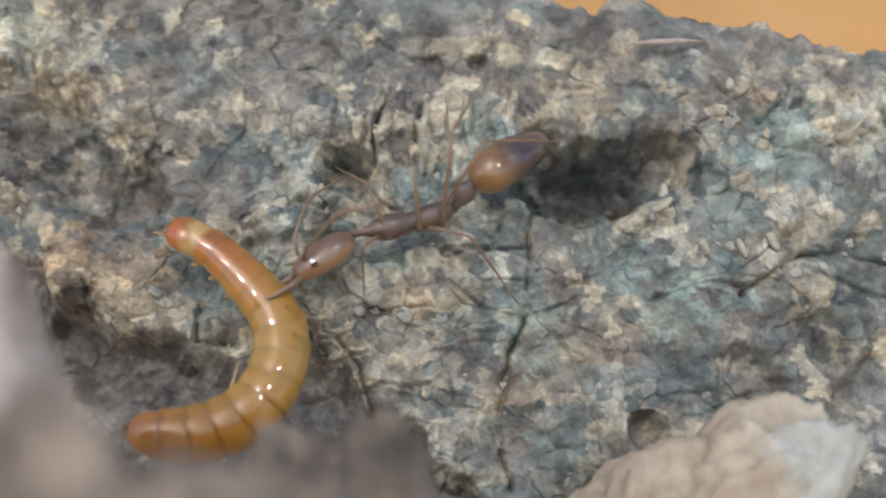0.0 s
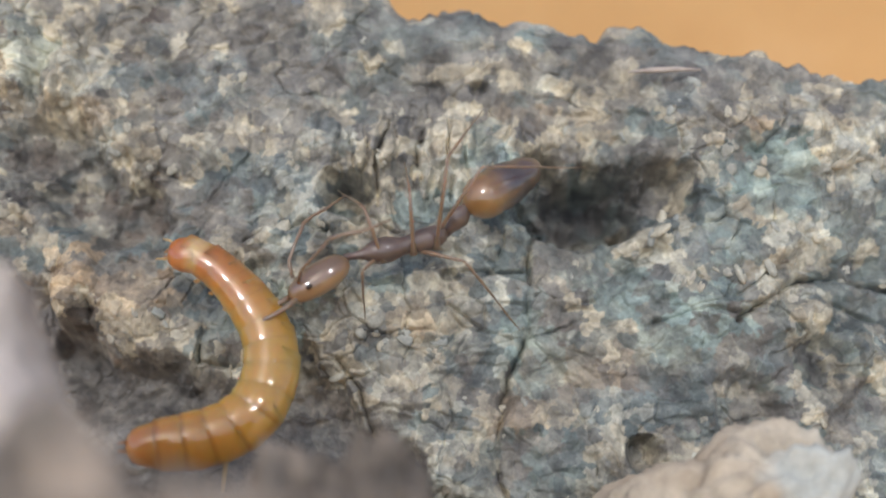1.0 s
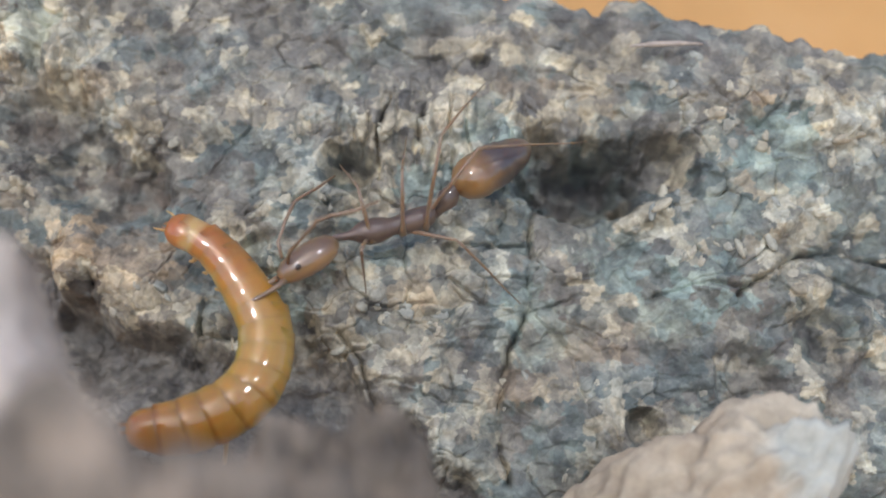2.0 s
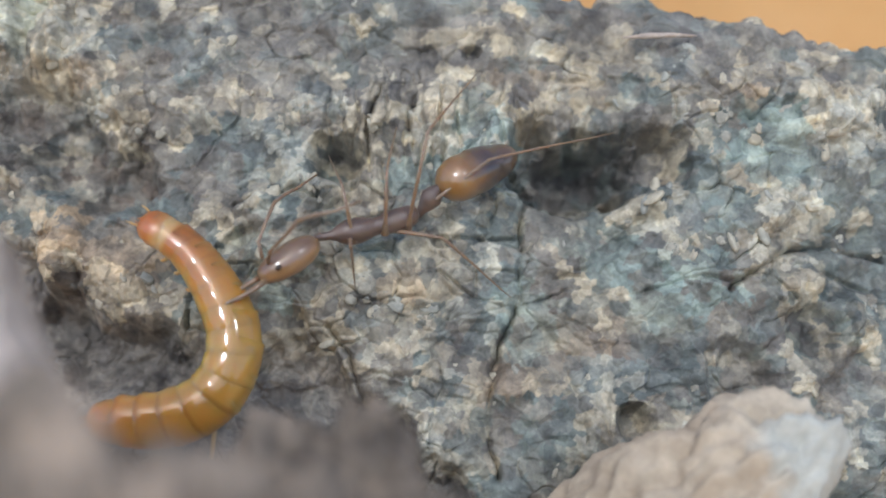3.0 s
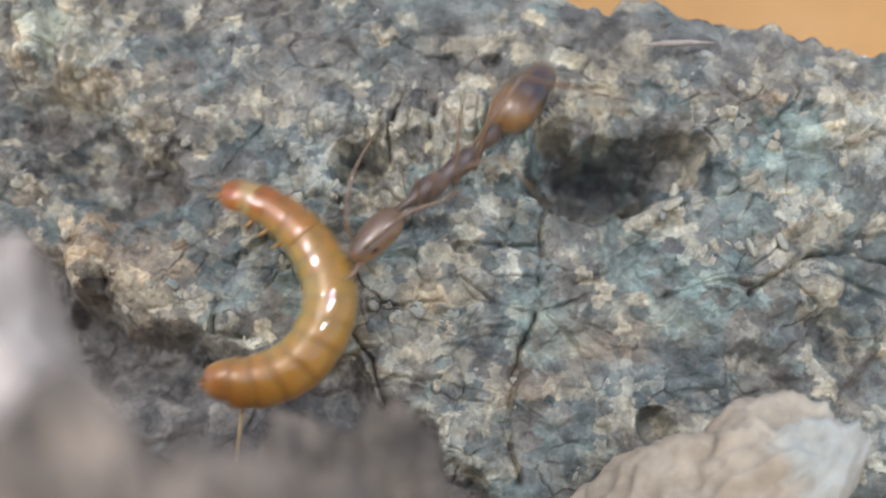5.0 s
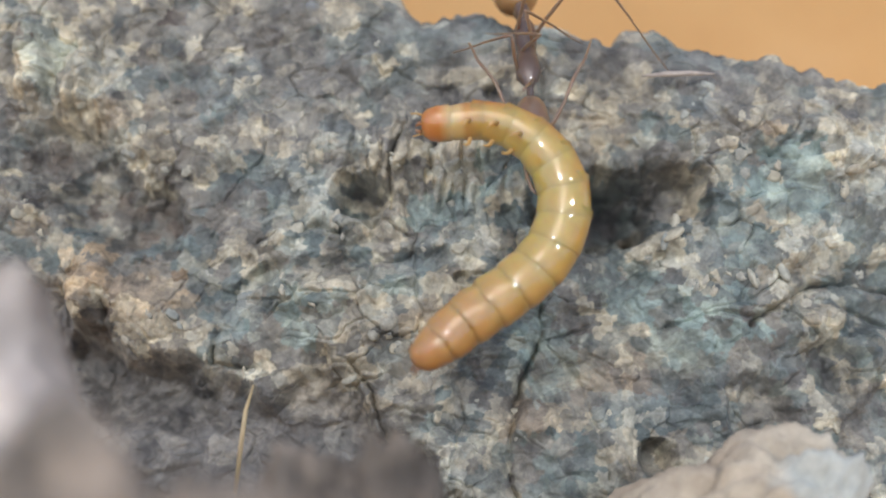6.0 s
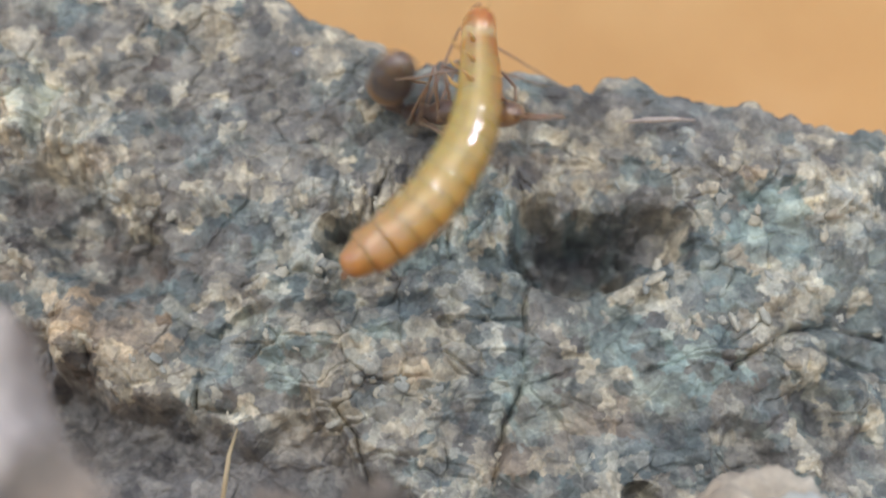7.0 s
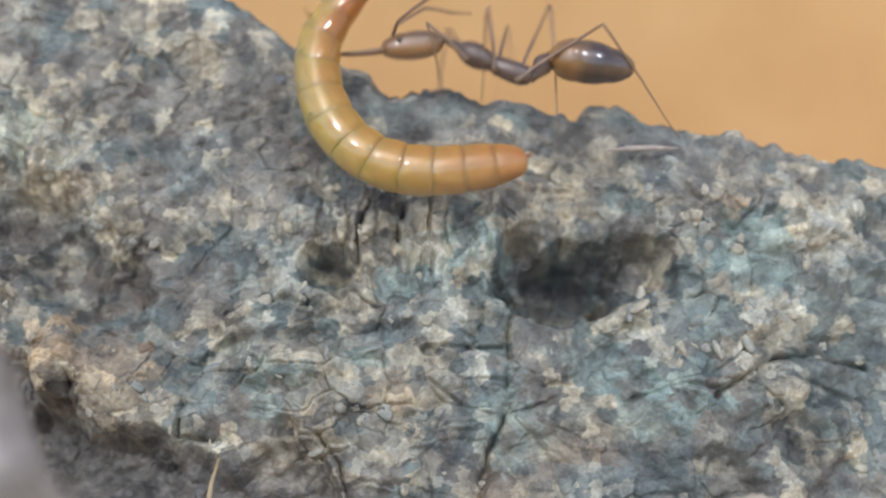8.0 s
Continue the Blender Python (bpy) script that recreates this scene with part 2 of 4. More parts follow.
HOLLOWS += [
    (-3.8, 1.6, 4.4, 0.8, 5, 0.9),
    (-10.4, 0.8, 1.8, 0.6, 30, 1.0),
    (10.2, -8.4, 1.1, 1.0, 0, 2.4),
    (16.0, -5.8, 1.6, 1.8, 0, 1.3),
    (14.5, -6.1, 0.5, 1.5, 10, 1.0),
    (-7.1, -3.5, 0.8, 1.5, 0, 1.2),
    (-16.0, -5.0, 4.1, 1.8, -8, 1.8),
    (19.9, -3.5, 1.8, 1.3, -20, 1.4),
    (2.1, 11.4, 0.5, 0.4, 20, 1.0),
    (0.4, 0.8, 0.5, 0.35, 0, 0.8),
]
SWELLS = [
    (10.6, 2.7, 2.2, 0.9, 28, 1.3),
    (21.6, -3.1, 1.8, 1.8, 0, 1.5),
    (21.1, 8.2, 3.1, 2.5, 0, 1.1),
    (17.4, 2.4, 2.5, 1.2, 30, 1.0),
    (19.4, -1.2, 1.8, 1.2, 0, 0.9),
    (4.2, -6.4, 1.8, 1.1, 5, 0.9),
    (8.3, -7.2, 1.2, 2.1, 0, 0.8),
    (0.6, -9.4, 2.2, 1.7, 0, 0.9),
    (11.2, 7.6, 0.8, 0.8, 0, 1.0),
    (-5.7, 3.7, 1.3, 0.9, 10, 1.0),
    (-3.3, 4.1, 1.0, 1.2, 0, 0.8),
    (-19.4, 0.5, 1.3, 2.5, -8, 1.3),
    (-16.6, -0.6, 2.1, 1.8, 0, 0.7),
    (-20.5, 11.7, 1.0, 2.6, -15, 1.6),
]
SWELLS += [
    (-18.6, 9.8, 1.3, 1.6, 0, 0.9),
    (-23.0, 12.3, 1.2, 2.6, 0, 1.6),
    (-2.8, 7.9, 1.3, 2.5, 0, 0.8),
    (0.5, 7.9, 1.3, 2.3, -12, 0.9),
    (3.3, 7.3, 1.2, 1.8, 0, 0.9),
    (-9.7, 2.7, 1.8, 0.8, 30, 0.8),
    (-6.6, 0.0, 3.5, 1.2, 5, 0.9),
    (6.6, 0.3, 2.1, 1.5, 0, 0.7),
    (6.6, 0.9, 1.6, 0.9, 0, 0.6),
    (1.9, -5.8, 1.8, 1.8, 0, 0.5),
    (-12.6, 18.9, 2.1, 1.6, 0, 0.8),
    (-8.5, 7.0, 1.2, 1.8, 0, 0.7),
]
# width, depth and course of the long cracks
CRACKS = [
    (0.17, 0.95, ((4.8, 3.3), (4.6, 0.3), (4.4, -2.3), (3.5, -4.1), (3.0, -6.4), (2.7, -8.4), (3.3, -11.2))),
    (0.13, 0.5, ((4.4, -2.4), (5.8, -1.9), (7.2, -1.4), (8.9, -1.4))),
    (0.10, 0.5, ((3.5, -2.4), (2.1, -2.0), (0.5, -0.8))),
    (0.16, 1.1, ((15.3, -1.5), (17.4, -0.3), (18.8, 0.6), (21.0, 0.9), (23.9, 0.3))),
    (0.12, 0.6, ((15.9, -1.2), (13.6, -0.9), (11.2, -1.7))),
    (0.15, 1.0, ((-10.3, 2.7), (-9.0, 3.5), (-7.2, 3.8), (-6.0, 3.3))),
]
CRACKS += [
    (0.10, 0.5, ((6.5, -4.5), (7.3, -7.0), (7.9, -9.5))),
    (0.10, 0.7, ((1.1, 1.1), (4.6, 1.2))),
    (0.14, 1.0, ((-18.6, -0.3), (-18.5, -1.7))),
    (0.14, 0.9, ((-12.6, -1.7), (-12.7, -3.5), (-10.5, -3.8))),
    (0.12, 0.8, ((-5.3, -3.5), (-4.2, -5.0), (-3.6, -7.2))),
    (0.14, 1.0, ((18.5, 10.1), (18.2, 8.9), (16.9, 7.6))),
    (0.12, 0.8, ((20.3, -0.3), (22.1, -0.9), (23.8, -1.7))),
    (0.12, 0.8, ((-2.8, 9.2), (-3.4, 7.3), (-3.4, 4.5))),
    (0.10, 0.7, ((-0.7, 10.4), (-1.3, 7.9), (-1.0, 5.8))),
]
RIDGE = ((-53.5, 31), (-21.4, 25.1), (-15, 22.3), (-10.8, 20.6), (-8.7, 18.9), (-7.3, 17.7), (-5.6, 16.82), (-3.6, 16), (-1.2, 15.6), (1.2, 15.67), (3.1, 15.25), (5.5, 14.95), (7.3, 14.25), (11, 14.25), (12.6, 13.85), (14.5, 12.88), (17.1, 12.65), (20, 12.4), (23, 11.85), (24.9, 11.15), (30.5, 9.65), (48.3, 7.75))
UNDERCUT = ((-40.5, 0.6), (-22.4, 1.2), (-20.8, 0.3), (-20.1, -1.8), (-17.7, -3.3), (-14.0, -3.3), (-10.7, -4.7), (-9.6, -5.8), (-8.2, -4.4), (-5.0, -4.6), (-4.0, -7.2), (-1.5, -7.8), (-0.6, -10.1), (1.3, -10.9), (2.7, -13.1), (6.1, -14.8), (11.2, -28.9), (43.5, -28.9))
# colour patches: x, up, two half widths, turn, strength
CREAM = [
    (-1.3, 6.1, 2.1, 1.5, 0, 0.8),
    (-0.7, 7.0, 3.5, 2.6, 0, 0.6),
    (16.3, 7.0, 1.8, 2.1, 0, 0.5),
    (13.1, 0.6, 1.8, 1.2, 0, 0.6),
    (-9.8, 0.0, 1.8, 1.2, 0, 0.5),
    (-16.0, 8.5, 1.8, 2.1, 0, 0.5),
    (-16.1, -1.7, 2.3, 1.8, 0, 0.6),
    (21.1, 7.9, 3.4, 2.8, 0, 1.0),
    (10.6, 2.7, 2.2, 1.0, 28, 1.0),
    (17.4, 2.3, 2.8, 1.3, 30, 0.8),
    (19.4, -1.0, 1.3, 1.0, 0, 0.8),
    (21.6, -3.1, 2.1, 1.9, 0, 0.9),
    (-2.8, 8.2, 1.6, 2.8, 0, 0.8),
]
CREAM += [
    (0.8, 8.2, 2.1, 2.5, -12, 0.9),
    (3.3, 7.5, 1.2, 1.8, 0, 0.5),
    (-5.6, 3.7, 1.5, 0.9, 0, 0.9),
    (-3.4, 4.1, 1.1, 1.3, 0, 0.8),
    (-19.5, 0.6, 1.3, 2.5, -8, 1.0),
    (-18.6, 10.3, 1.6, 1.8, 0, 1.1),
    (-20.0, 11.6, 1.0, 2.8, -15, 1.7),
    (-23.1, 12.3, 1.3, 2.8, 0, 1.2),
    (-8.5, 7.3, 1.3, 1.9, 0, 0.7),
    (-9.5, 2.6, 2.2, 1.0, 30, 0.6),
    (-6.6, 0.0, 3.2, 1.2, 0, 0.9),
    (6.6, 0.9, 1.8, 1.3, 0, 0.8),
    (8.3, -7.2, 1.2, 2.2, 0, 0.9),
]
CREAM += [
    (0.6, -9.4, 2.3, 1.8, 0, 0.8),
    (-13.0, 18.9, 2.2, 1.8, 0, 0.9),
    (-13.1, -3.5, 3.2, 1.8, -10, 0.9),
    (-7.0, -5.2, 1.8, 1.8, 0, 0.9),
    (12.5, 10.7, 1.8, 1.8, 0, 0.4),
    (7.7, 9.5, 1.8, 1.2, 0, 0.3),
    (14.5, 7.0, 1.5, 1.8, 0, 0.7),
    (-2.7, -1.2, 2.6, 1.8, 0, 0.6),
    (4.2, -6.2, 1.8, 1.1, 5, 0.8),
    (0.4, 2.7, 2.3, 1.4, 0, 0.8),
    (-3.2, 8.1, 1.2, 1.8, 0, 0.8),
    (-19.2, 10.7, 1.5, 2.6, -10, 0.9),
    (-13.2, 18.8, 2.5, 1.5, 0, 0.7),
    (-0.8, -2.1, 1.8, 1.5, 0, 0.7),
    (18.3, 2.8, 2.9, 1.6, 10, 0.8),
]
OCHRE = [
    (-19.5, 1.4, 1.3, 1.8, -8, 1.0),
    (-16.2, -0.3, 2.1, 1.5, 20, 0.6),
    (-18.1, 9.8, 1.5, 1.3, 0, 0.6),
    (8.0, 9.5, 1.8, 1.2, 0, 0.3),
    (4.2, -6.2, 1.8, 1.0, 5, 0.8),
    (17.0, 8.9, 0.9, 0.5, 20, 0.9),
    (-21.4, 3.3, 1.5, 1.2, -30, 0.4),
    (0.5, 7.9, 1.8, 2.1, 0, 0.2),
    (8.1, 3.3, 1.8, 0.6, 10, 0.3),
    (4.4, 9.8, 1.8, 0.9, 0, 0.4),
    (7.7, -3.3, 4.1, 2.1, 0, 0.4),
    (-1.6, -1.5, 2.6, 1.5, 0, 0.3),
    (-20.4, -5.5, 1.3, 1.2, 0, 0.9),
]
# slaty pigment; the rows that lie over HOLLOWS paint shade into them
SLATE_AND_SHADE = [
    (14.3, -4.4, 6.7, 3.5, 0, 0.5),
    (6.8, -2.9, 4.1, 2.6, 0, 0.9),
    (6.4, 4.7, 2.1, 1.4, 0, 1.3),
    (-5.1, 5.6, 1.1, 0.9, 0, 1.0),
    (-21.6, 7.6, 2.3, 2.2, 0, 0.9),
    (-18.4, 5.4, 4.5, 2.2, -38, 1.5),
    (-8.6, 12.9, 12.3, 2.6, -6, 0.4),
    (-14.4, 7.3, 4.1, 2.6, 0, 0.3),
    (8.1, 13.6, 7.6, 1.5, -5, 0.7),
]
SLATE_AND_SHADE += [
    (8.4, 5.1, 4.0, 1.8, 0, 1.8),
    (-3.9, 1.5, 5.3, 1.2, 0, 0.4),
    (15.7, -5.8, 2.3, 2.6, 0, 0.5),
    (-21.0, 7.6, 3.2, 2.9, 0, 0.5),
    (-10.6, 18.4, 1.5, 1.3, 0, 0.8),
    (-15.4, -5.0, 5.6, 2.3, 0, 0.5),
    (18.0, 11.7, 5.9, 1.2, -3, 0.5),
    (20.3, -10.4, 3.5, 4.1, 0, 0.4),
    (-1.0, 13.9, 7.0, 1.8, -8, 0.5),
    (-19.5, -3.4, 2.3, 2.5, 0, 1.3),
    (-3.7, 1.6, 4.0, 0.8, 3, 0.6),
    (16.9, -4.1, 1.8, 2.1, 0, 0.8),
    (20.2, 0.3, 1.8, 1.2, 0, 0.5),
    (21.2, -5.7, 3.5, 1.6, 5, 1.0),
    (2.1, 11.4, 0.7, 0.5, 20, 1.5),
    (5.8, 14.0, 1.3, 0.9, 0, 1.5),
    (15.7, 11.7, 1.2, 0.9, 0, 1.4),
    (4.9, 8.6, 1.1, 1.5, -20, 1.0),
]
TEAL = [
    (2.5, 7.0, 1.9, 1.9, 0, 1.0),
    (18.0, 6.1, 2.1, 2.2, 0, 0.9),
    (-1.4, 4.6, 2.1, 1.0, 10, 0.8),
    (-8.3, -0.9, 2.6, 1.6, 0, 0.7),
    (13.0, -1.5, 3.8, 1.8, 0, 0.9),
    (-9.6, 0.8, 1.8, 0.9, 0, 0.6),
    (-22.1, 13.0, 1.5, 2.3, 0, 0.5),
    (-3.1, 0.2, 2.6, 0.9, 0, 0.5),
    (14.8, 3.9, 1.2, 1.8, 0, 0.6),
    (4.5, -3.3, 2.1, 1.8, 0, 0.9),
    (9.2, 0.3, 2.1, 1.5, 0, 0.5),
]


def hashed(i, j, seed):
    n = (i.astype(np.int64) * 374761393 + j.astype(np.int64) * 668265263 + seed * 974711) & 0xFFFFFFFF
    n = ((n ^ (n >> 13)) * 1274126177) & 0xFFFFFFFF
    n = ((n ^ (n >> 16)) * 2246822519) & 0xFFFFFFFF
    return ((n ^ (n >> 15)) & 0xFFFFFF) / float(0x1000000)


def value_noise(x, y, seed):
    i, j = np.floor(x), np.floor(y)
    fx, fy = x - i, y - j
    fx, fy = fx * fx * fx * (fx * (fx * 6 - 15) + 10), fy * fy * fy * (fy * (fy * 6 - 15) + 10)
    a, b = hashed(i, j, seed), hashed(i + 1, j, seed)
    c, d = hashed(i, j + 1, seed), hashed(i + 1, j + 1, seed)
    return (a * (1 - fx) + b * fx) * (1 - fy) + (c * (1 - fx) + d * fx) * fy - 0.5


def fractal(x, y, seed, octaves=5, gain=0.5):
    total, amp = 0, 1.0
    for o in range(octaves):
        total = total + amp * value_noise(x * 2 ** o + 17.3 * o, y * 2 ** o - 9.1 * o, seed + o)
        amp *= gain
    return total


def cells(x, y, seed):
    """Distances to the nearest and second nearest of scattered seeds, a random value of the nearest cell, its random slopes and the way from its seed."""
    i, j = np.floor(x), np.floor(y)
    d1, d2, tone = np.full(x.shape, 9.0), np.full(x.shape, 9.0), np.zeros(x.shape)
    tilt_x, tilt_y, off_x, off_y = (np.zeros(x.shape) for _ in range(4))
    for di in (-1, 0, 1):
        for dj in (-1, 0, 1):
            cx, cy = i + di, j + dj
            ox, oy = x - cx - hashed(cx, cy, seed), y - cy - hashed(cx, cy, seed + 7)
            d = np.hypot(ox, oy)
            near = d < d1
            tilt_x = np.where(near, ox * (hashed(cx, cy, seed + 3) - 0.5), tilt_x)
            tilt_y = np.where(near, oy * (hashed(cx, cy, seed + 5) - 0.5), tilt_y)
            off_x, off_y = np.where(near, ox, off_x), np.where(near, oy, off_y)
            d2 = np.where(near, d1, np.minimum(d2, d))
            tone = np.where(near, hashed(cx, cy, seed + 13), tone)
            d1 = np.where(near, d, d1)
    return d1, d2, tone, tilt_x, tilt_y, off_x, off_y


def step(a, b, x):
    t = np.clip((x - a) / (b - a), 0, 1)
    return t * t * (3 - 2 * t)


def patches(rows, x, h, wobble, hard=1.0):
    """Sum of soft elliptical patches with ragged rims."""
    total = np.zeros(x.shape)
    for cx, ch, rx, rh, turn, strength in rows:
        a = radians(turn)
        u = ((x - cx) * math.cos(a) + (h - ch) * math.sin(a)) / rx
        v = (-(x - cx) * math.sin(a) + (h - ch) * math.cos(a)) / rh
        q = np.sqrt(u * u + v * v) + wobble
        total = np.maximum(total, strength * step(1.25, 1.25 - hard, q))
    return total


def grooves(x, h, wobble_x, wobble_h):
    total = np.zeros(x.shape)
    for width, depth, course in CRACKS:
        best = np.full(x.shape, 99.0)
        for (ax, ah), (bx, bh) in zip(course, course[1:]):
            px, ph, lx, lh = x + wobble_x - ax, h + wobble_h - ah, bx - ax, bh - ah
            t = np.clip((px * lx + ph * lh) / (lx * lx + lh * lh), 0, 1)
            best = np.minimum(best, np.hypot(px - t * lx, ph - t * lh))
        total = np.maximum(total, depth * np.exp(-1.3 * best / width))
    return total


def bark_shape(x, h):
    """Height over the leaning face in mm at places on it."""
    wx, wh = fractal(x * 0.4, h * 0.4, 3, 3), fractal(x * 0.4, h * 0.4, 11, 3)
    rag = 0.45 * fractal(x * 0.9, h * 0.9, 21, 4)
    soft = 0.5 * fractal(x * 0.45, h * 0.45, 23, 2)
    xs, hs = x + 0.7 * wx, h + 0.7 * wh
    crest = patches([(-8.0, 13.5, 17.0, 4.5, -8, 1.0), (14.0, 12.0, 14.0, 2.2, -4, 0.8)], x, h, rag, 0.9)
    ribs = patches([(1.0, 7.7, 8.0, 3.6, -5, 1.0), (22.0, 7.6, 4.5, 3.6, 0, 0.6), (-20.0, 11.0, 3.0, 5.0, -15, 0.7)], x, h, rag, 0.8) * (1 - crest)
    lumpy = np.clip(0.55 + 1.5 * fractal(x / 4.0, h / 3.5, 25, 3) + 0.3 * crest, 0.1, 1)
    a1, a2, tone_a, ax, ah, *_ = cells(xs / 4.2, hs / 3.2, 31)
    b1, b2, *_ = cells((xs + 0.3 * wx) / 1.45, hs / 1.2, 41)
    c1, c2, tone_c, _, _, *_ = cells(xs / 0.95, hs / 3.2, 51)
    px, ph = xs + 0.4 * fractal(x / 1.3, h / 1.2, 5, 2), hs + 0.4 * fractal(x / 1.3, h / 1.2, 7, 2)
    d1, d2, tone_d, dtx, dth, *_ = cells(px / 0.55, ph / 0.5, 61)
    e1, e2, tone_e, _, _, *_ = cells(px / 0.31, ph / 0.29, 65)
    fine = fractal(x / 0.7, h / 0.6, 77, 4)
    p1, p2, tone_p, ptx, pth, *_ = cells(px / 2.2, ph / 1.75, 121)
    q1, q2, tone_q, qtx, qth, *_ = cells(px / 0.95, ph / 0.8, 131)
    z = 2.2 * fractal(x / 7.5, h / 5.5, 71, 4, 0.4) + 0.25 * fractal(x / 1.8, h / 1.5, 75, 3)
    low = z.copy()
    flat = 1 - ribs
    z += flat * (0.24 * step(0.0, 0.2, a2 - a1) * step(-0.15, 0.25, fractal(x / 3.1, h / 2.9, 143, 3)) + 0.5 * (tone_a - 0.5) * step(0.0, 0.25, a2 - a1) + 0.45 * ax + 0.35 * ah)
    # flakes with flat tilted tops, then rounded grains on the lumpy parts
    z += (0.25 + 0.2 * flat) * (tone_p - 0.5) * step(0.0, 0.18, p2 - p1) + 0.3 * ptx + 0.3 * pth
    z += 0.26 * (tone_q - 0.5) * step(0.0, 0.22, q2 - q1) + 0.35 * qtx + 0.35 * qth
    z += 0.12 * (tone_d - 0.5) * step(0.0, 0.25, d2 - d1) + 0.14 * dtx + 0.14 * dth
    z += 0.025 * (tone_e - 0.5) * step(0.0, 0.3, e2 - e1)
    z += (0.06 + 0.22 * lumpy) * (1 - np.minimum(b1, 0.75) ** 2 * 1.7)
    z += ribs * (0.75 * step(0.0, 0.4, c2 - c1) + 0.5 * (tone_c - 0.5) * step(0.0, 0.25, c2 - c1))
    z += (0.02 + 0.05 * lumpy) * (1 - np.minimum(d1, 0.8) ** 2 * 1.5) + (0.03 + 0.03 * lumpy) * fine
    z -= 0.42 * step(0.08, 0.0, p2 - p1) * step(-0.05, 0.3, fractal(x / 2.6, h / 2.2, 141, 3)) + 0.1 * step(0.1, 0.0, q2 - q1) * step(-0.1, 0.25, fractal(x / 1.7, h / 1.6, 147, 3)) + 0.1 * lumpy * step(0.12, 0.0, b2 - b1)
    z = low + 0.66 * (z - low)
    swell = patches(SWELLS, x, h, rag)
    hollow = patches(HOLLOWS, x, h, soft + 0.8 * rag, 0.8)
    jag = 0.24 * fractal(x / 0.8, h / 0.8, 151, 3)
    crack = grooves(x, h, 0.12 * wx + jag, 0.12 * wh - 0.6 * jag) * (0.45 + 0.75 * step(-0.3, 0.3, fractal(x / 1.6, h / 1.6, 153, 2)))
    z = z + 1.1 * fractal(x / 1.4, h / 1.2, 111, 4) * np.clip(hollow / 4, 0, 1) + swell - hollow - crack - 0.7
    rim = np.interp(x, *zip(*UNDERCUT)) + 1.2 * rag
    gap = step(0.8, -0.9, h - rim)
    z -= gap * (1.35 + 0.25 * np.clip(rim - h, 0, 8))
    return z


def bark_pigment_and_shade(x, h):
    """Base colour at places on the face: each small grain has one tone of its own, in cream, grey-green and slaty
    patches with a little ochre; shade is painted into the hollows and below the undercut's rim.
    """
    for scale, seed in ((0.32, 65), (0.78, 63)):
        *_, ox, oh = cells((x + 0.2 * fractal(x / 1.1, h / 1.1, 5, 2)) / scale, (h + 0.2 * fractal(x / 1.1, h / 1.1, 7, 2)) / (0.9 * scale), seed)
        x, h = x - 0.92 * scale * ox, h - 0.83 * scale * oh
    wx, wh = fractal(x * 0.4, h * 0.4, 3, 3), fractal(x * 0.4, h * 0.4, 11, 3)
    rag = 0.45 * fractal(x * 0.9, h * 0.9, 21, 4)
    xs, hs = x + 0.7 * wx, h + 0.7 * wh
    crest = patches([(-8.0, 13.5, 17.0, 4.5, -8, 1.0), (14.0, 12.0, 14.0, 2.2, -4, 0.8)], x, h, rag, 0.9)
    ribs = patches([(1.0, 7.7, 8.0, 3.6, -5, 1.0), (22.0, 7.6, 4.5, 3.6, 0, 0.6), (-20.0, 11.0, 3.0, 5.0, -15, 0.7)], x, h, rag, 0.8) * (1 - crest)
    _, _, tone_a, *_ = cells(xs / 4.2, hs / 3.2, 31)
    _, _, tone_c, *_ = cells(xs / 0.95, hs / 3.2, 51)
    px, ph = xs + 0.4 * fractal(x / 1.3, h / 1.2, 5, 2), hs + 0.4 * fractal(x / 1.3, h / 1.2, 7, 2)
    _, _, tone_d, *_ = cells(px / 0.55, ph / 0.5, 61)
    _, _, tone_e, *_ = cells(px / 0.31, ph / 0.29, 65)
    fine = fractal(x / 0.7, h / 0.6, 77, 4)
    _, _, tone_p, *_ = cells(px / 2.2, ph / 1.75, 121)
    _, _, tone_q, *_ = cells(px / 0.95, ph / 0.8, 131)
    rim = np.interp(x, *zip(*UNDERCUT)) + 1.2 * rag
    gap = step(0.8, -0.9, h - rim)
    ragged = 1.3 * rag + 0.5 * (tone_p - 0.5) + 0.3 * (tone_q - 0.5) + 0.15 * fine
    pale = patches(CREAM, x, h, ragged, 0.6)
    ochre = patches(OCHRE, x, h, ragged, 0.8)
    slate_and_shade = patches(SLATE_AND_SHADE, x, h, ragged, 0.9)
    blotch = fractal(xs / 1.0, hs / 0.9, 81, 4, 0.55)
    field = 0.62 * pale + 0.9 * (tone_p - 0.5) + 0.8 * (tone_q - 0.5) + 0.5 * (tone_d - 0.5) + 0.15 * (tone_e - 0.5) + 0.15 * (tone_a - 0.5) + 0.3 * blotch - 0.42 * slate_and_shade + 0.8 * ribs * (tone_c - 0.25) - 0.14
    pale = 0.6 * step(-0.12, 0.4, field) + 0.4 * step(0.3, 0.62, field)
    hue = (tone_p * 7.13 + tone_q * 1.9) % 1.0
    teal = np.array([0.132, 0.158, 0.147])
    blue = np.array([0.165, 0.19, 0.179])
    grey = np.array([0.195, 0.183, 0.155])
    # tone of slaty grains and of the hollows' painted shade, browner to the left
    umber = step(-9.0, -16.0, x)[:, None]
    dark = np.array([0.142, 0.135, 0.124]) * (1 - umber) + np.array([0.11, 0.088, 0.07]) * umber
    cream = np.array([0.42, 0.372, 0.272])
    white = np.array([0.38, 0.392, 0.342])
    tan = np.array([0.44, 0.31, 0.18])
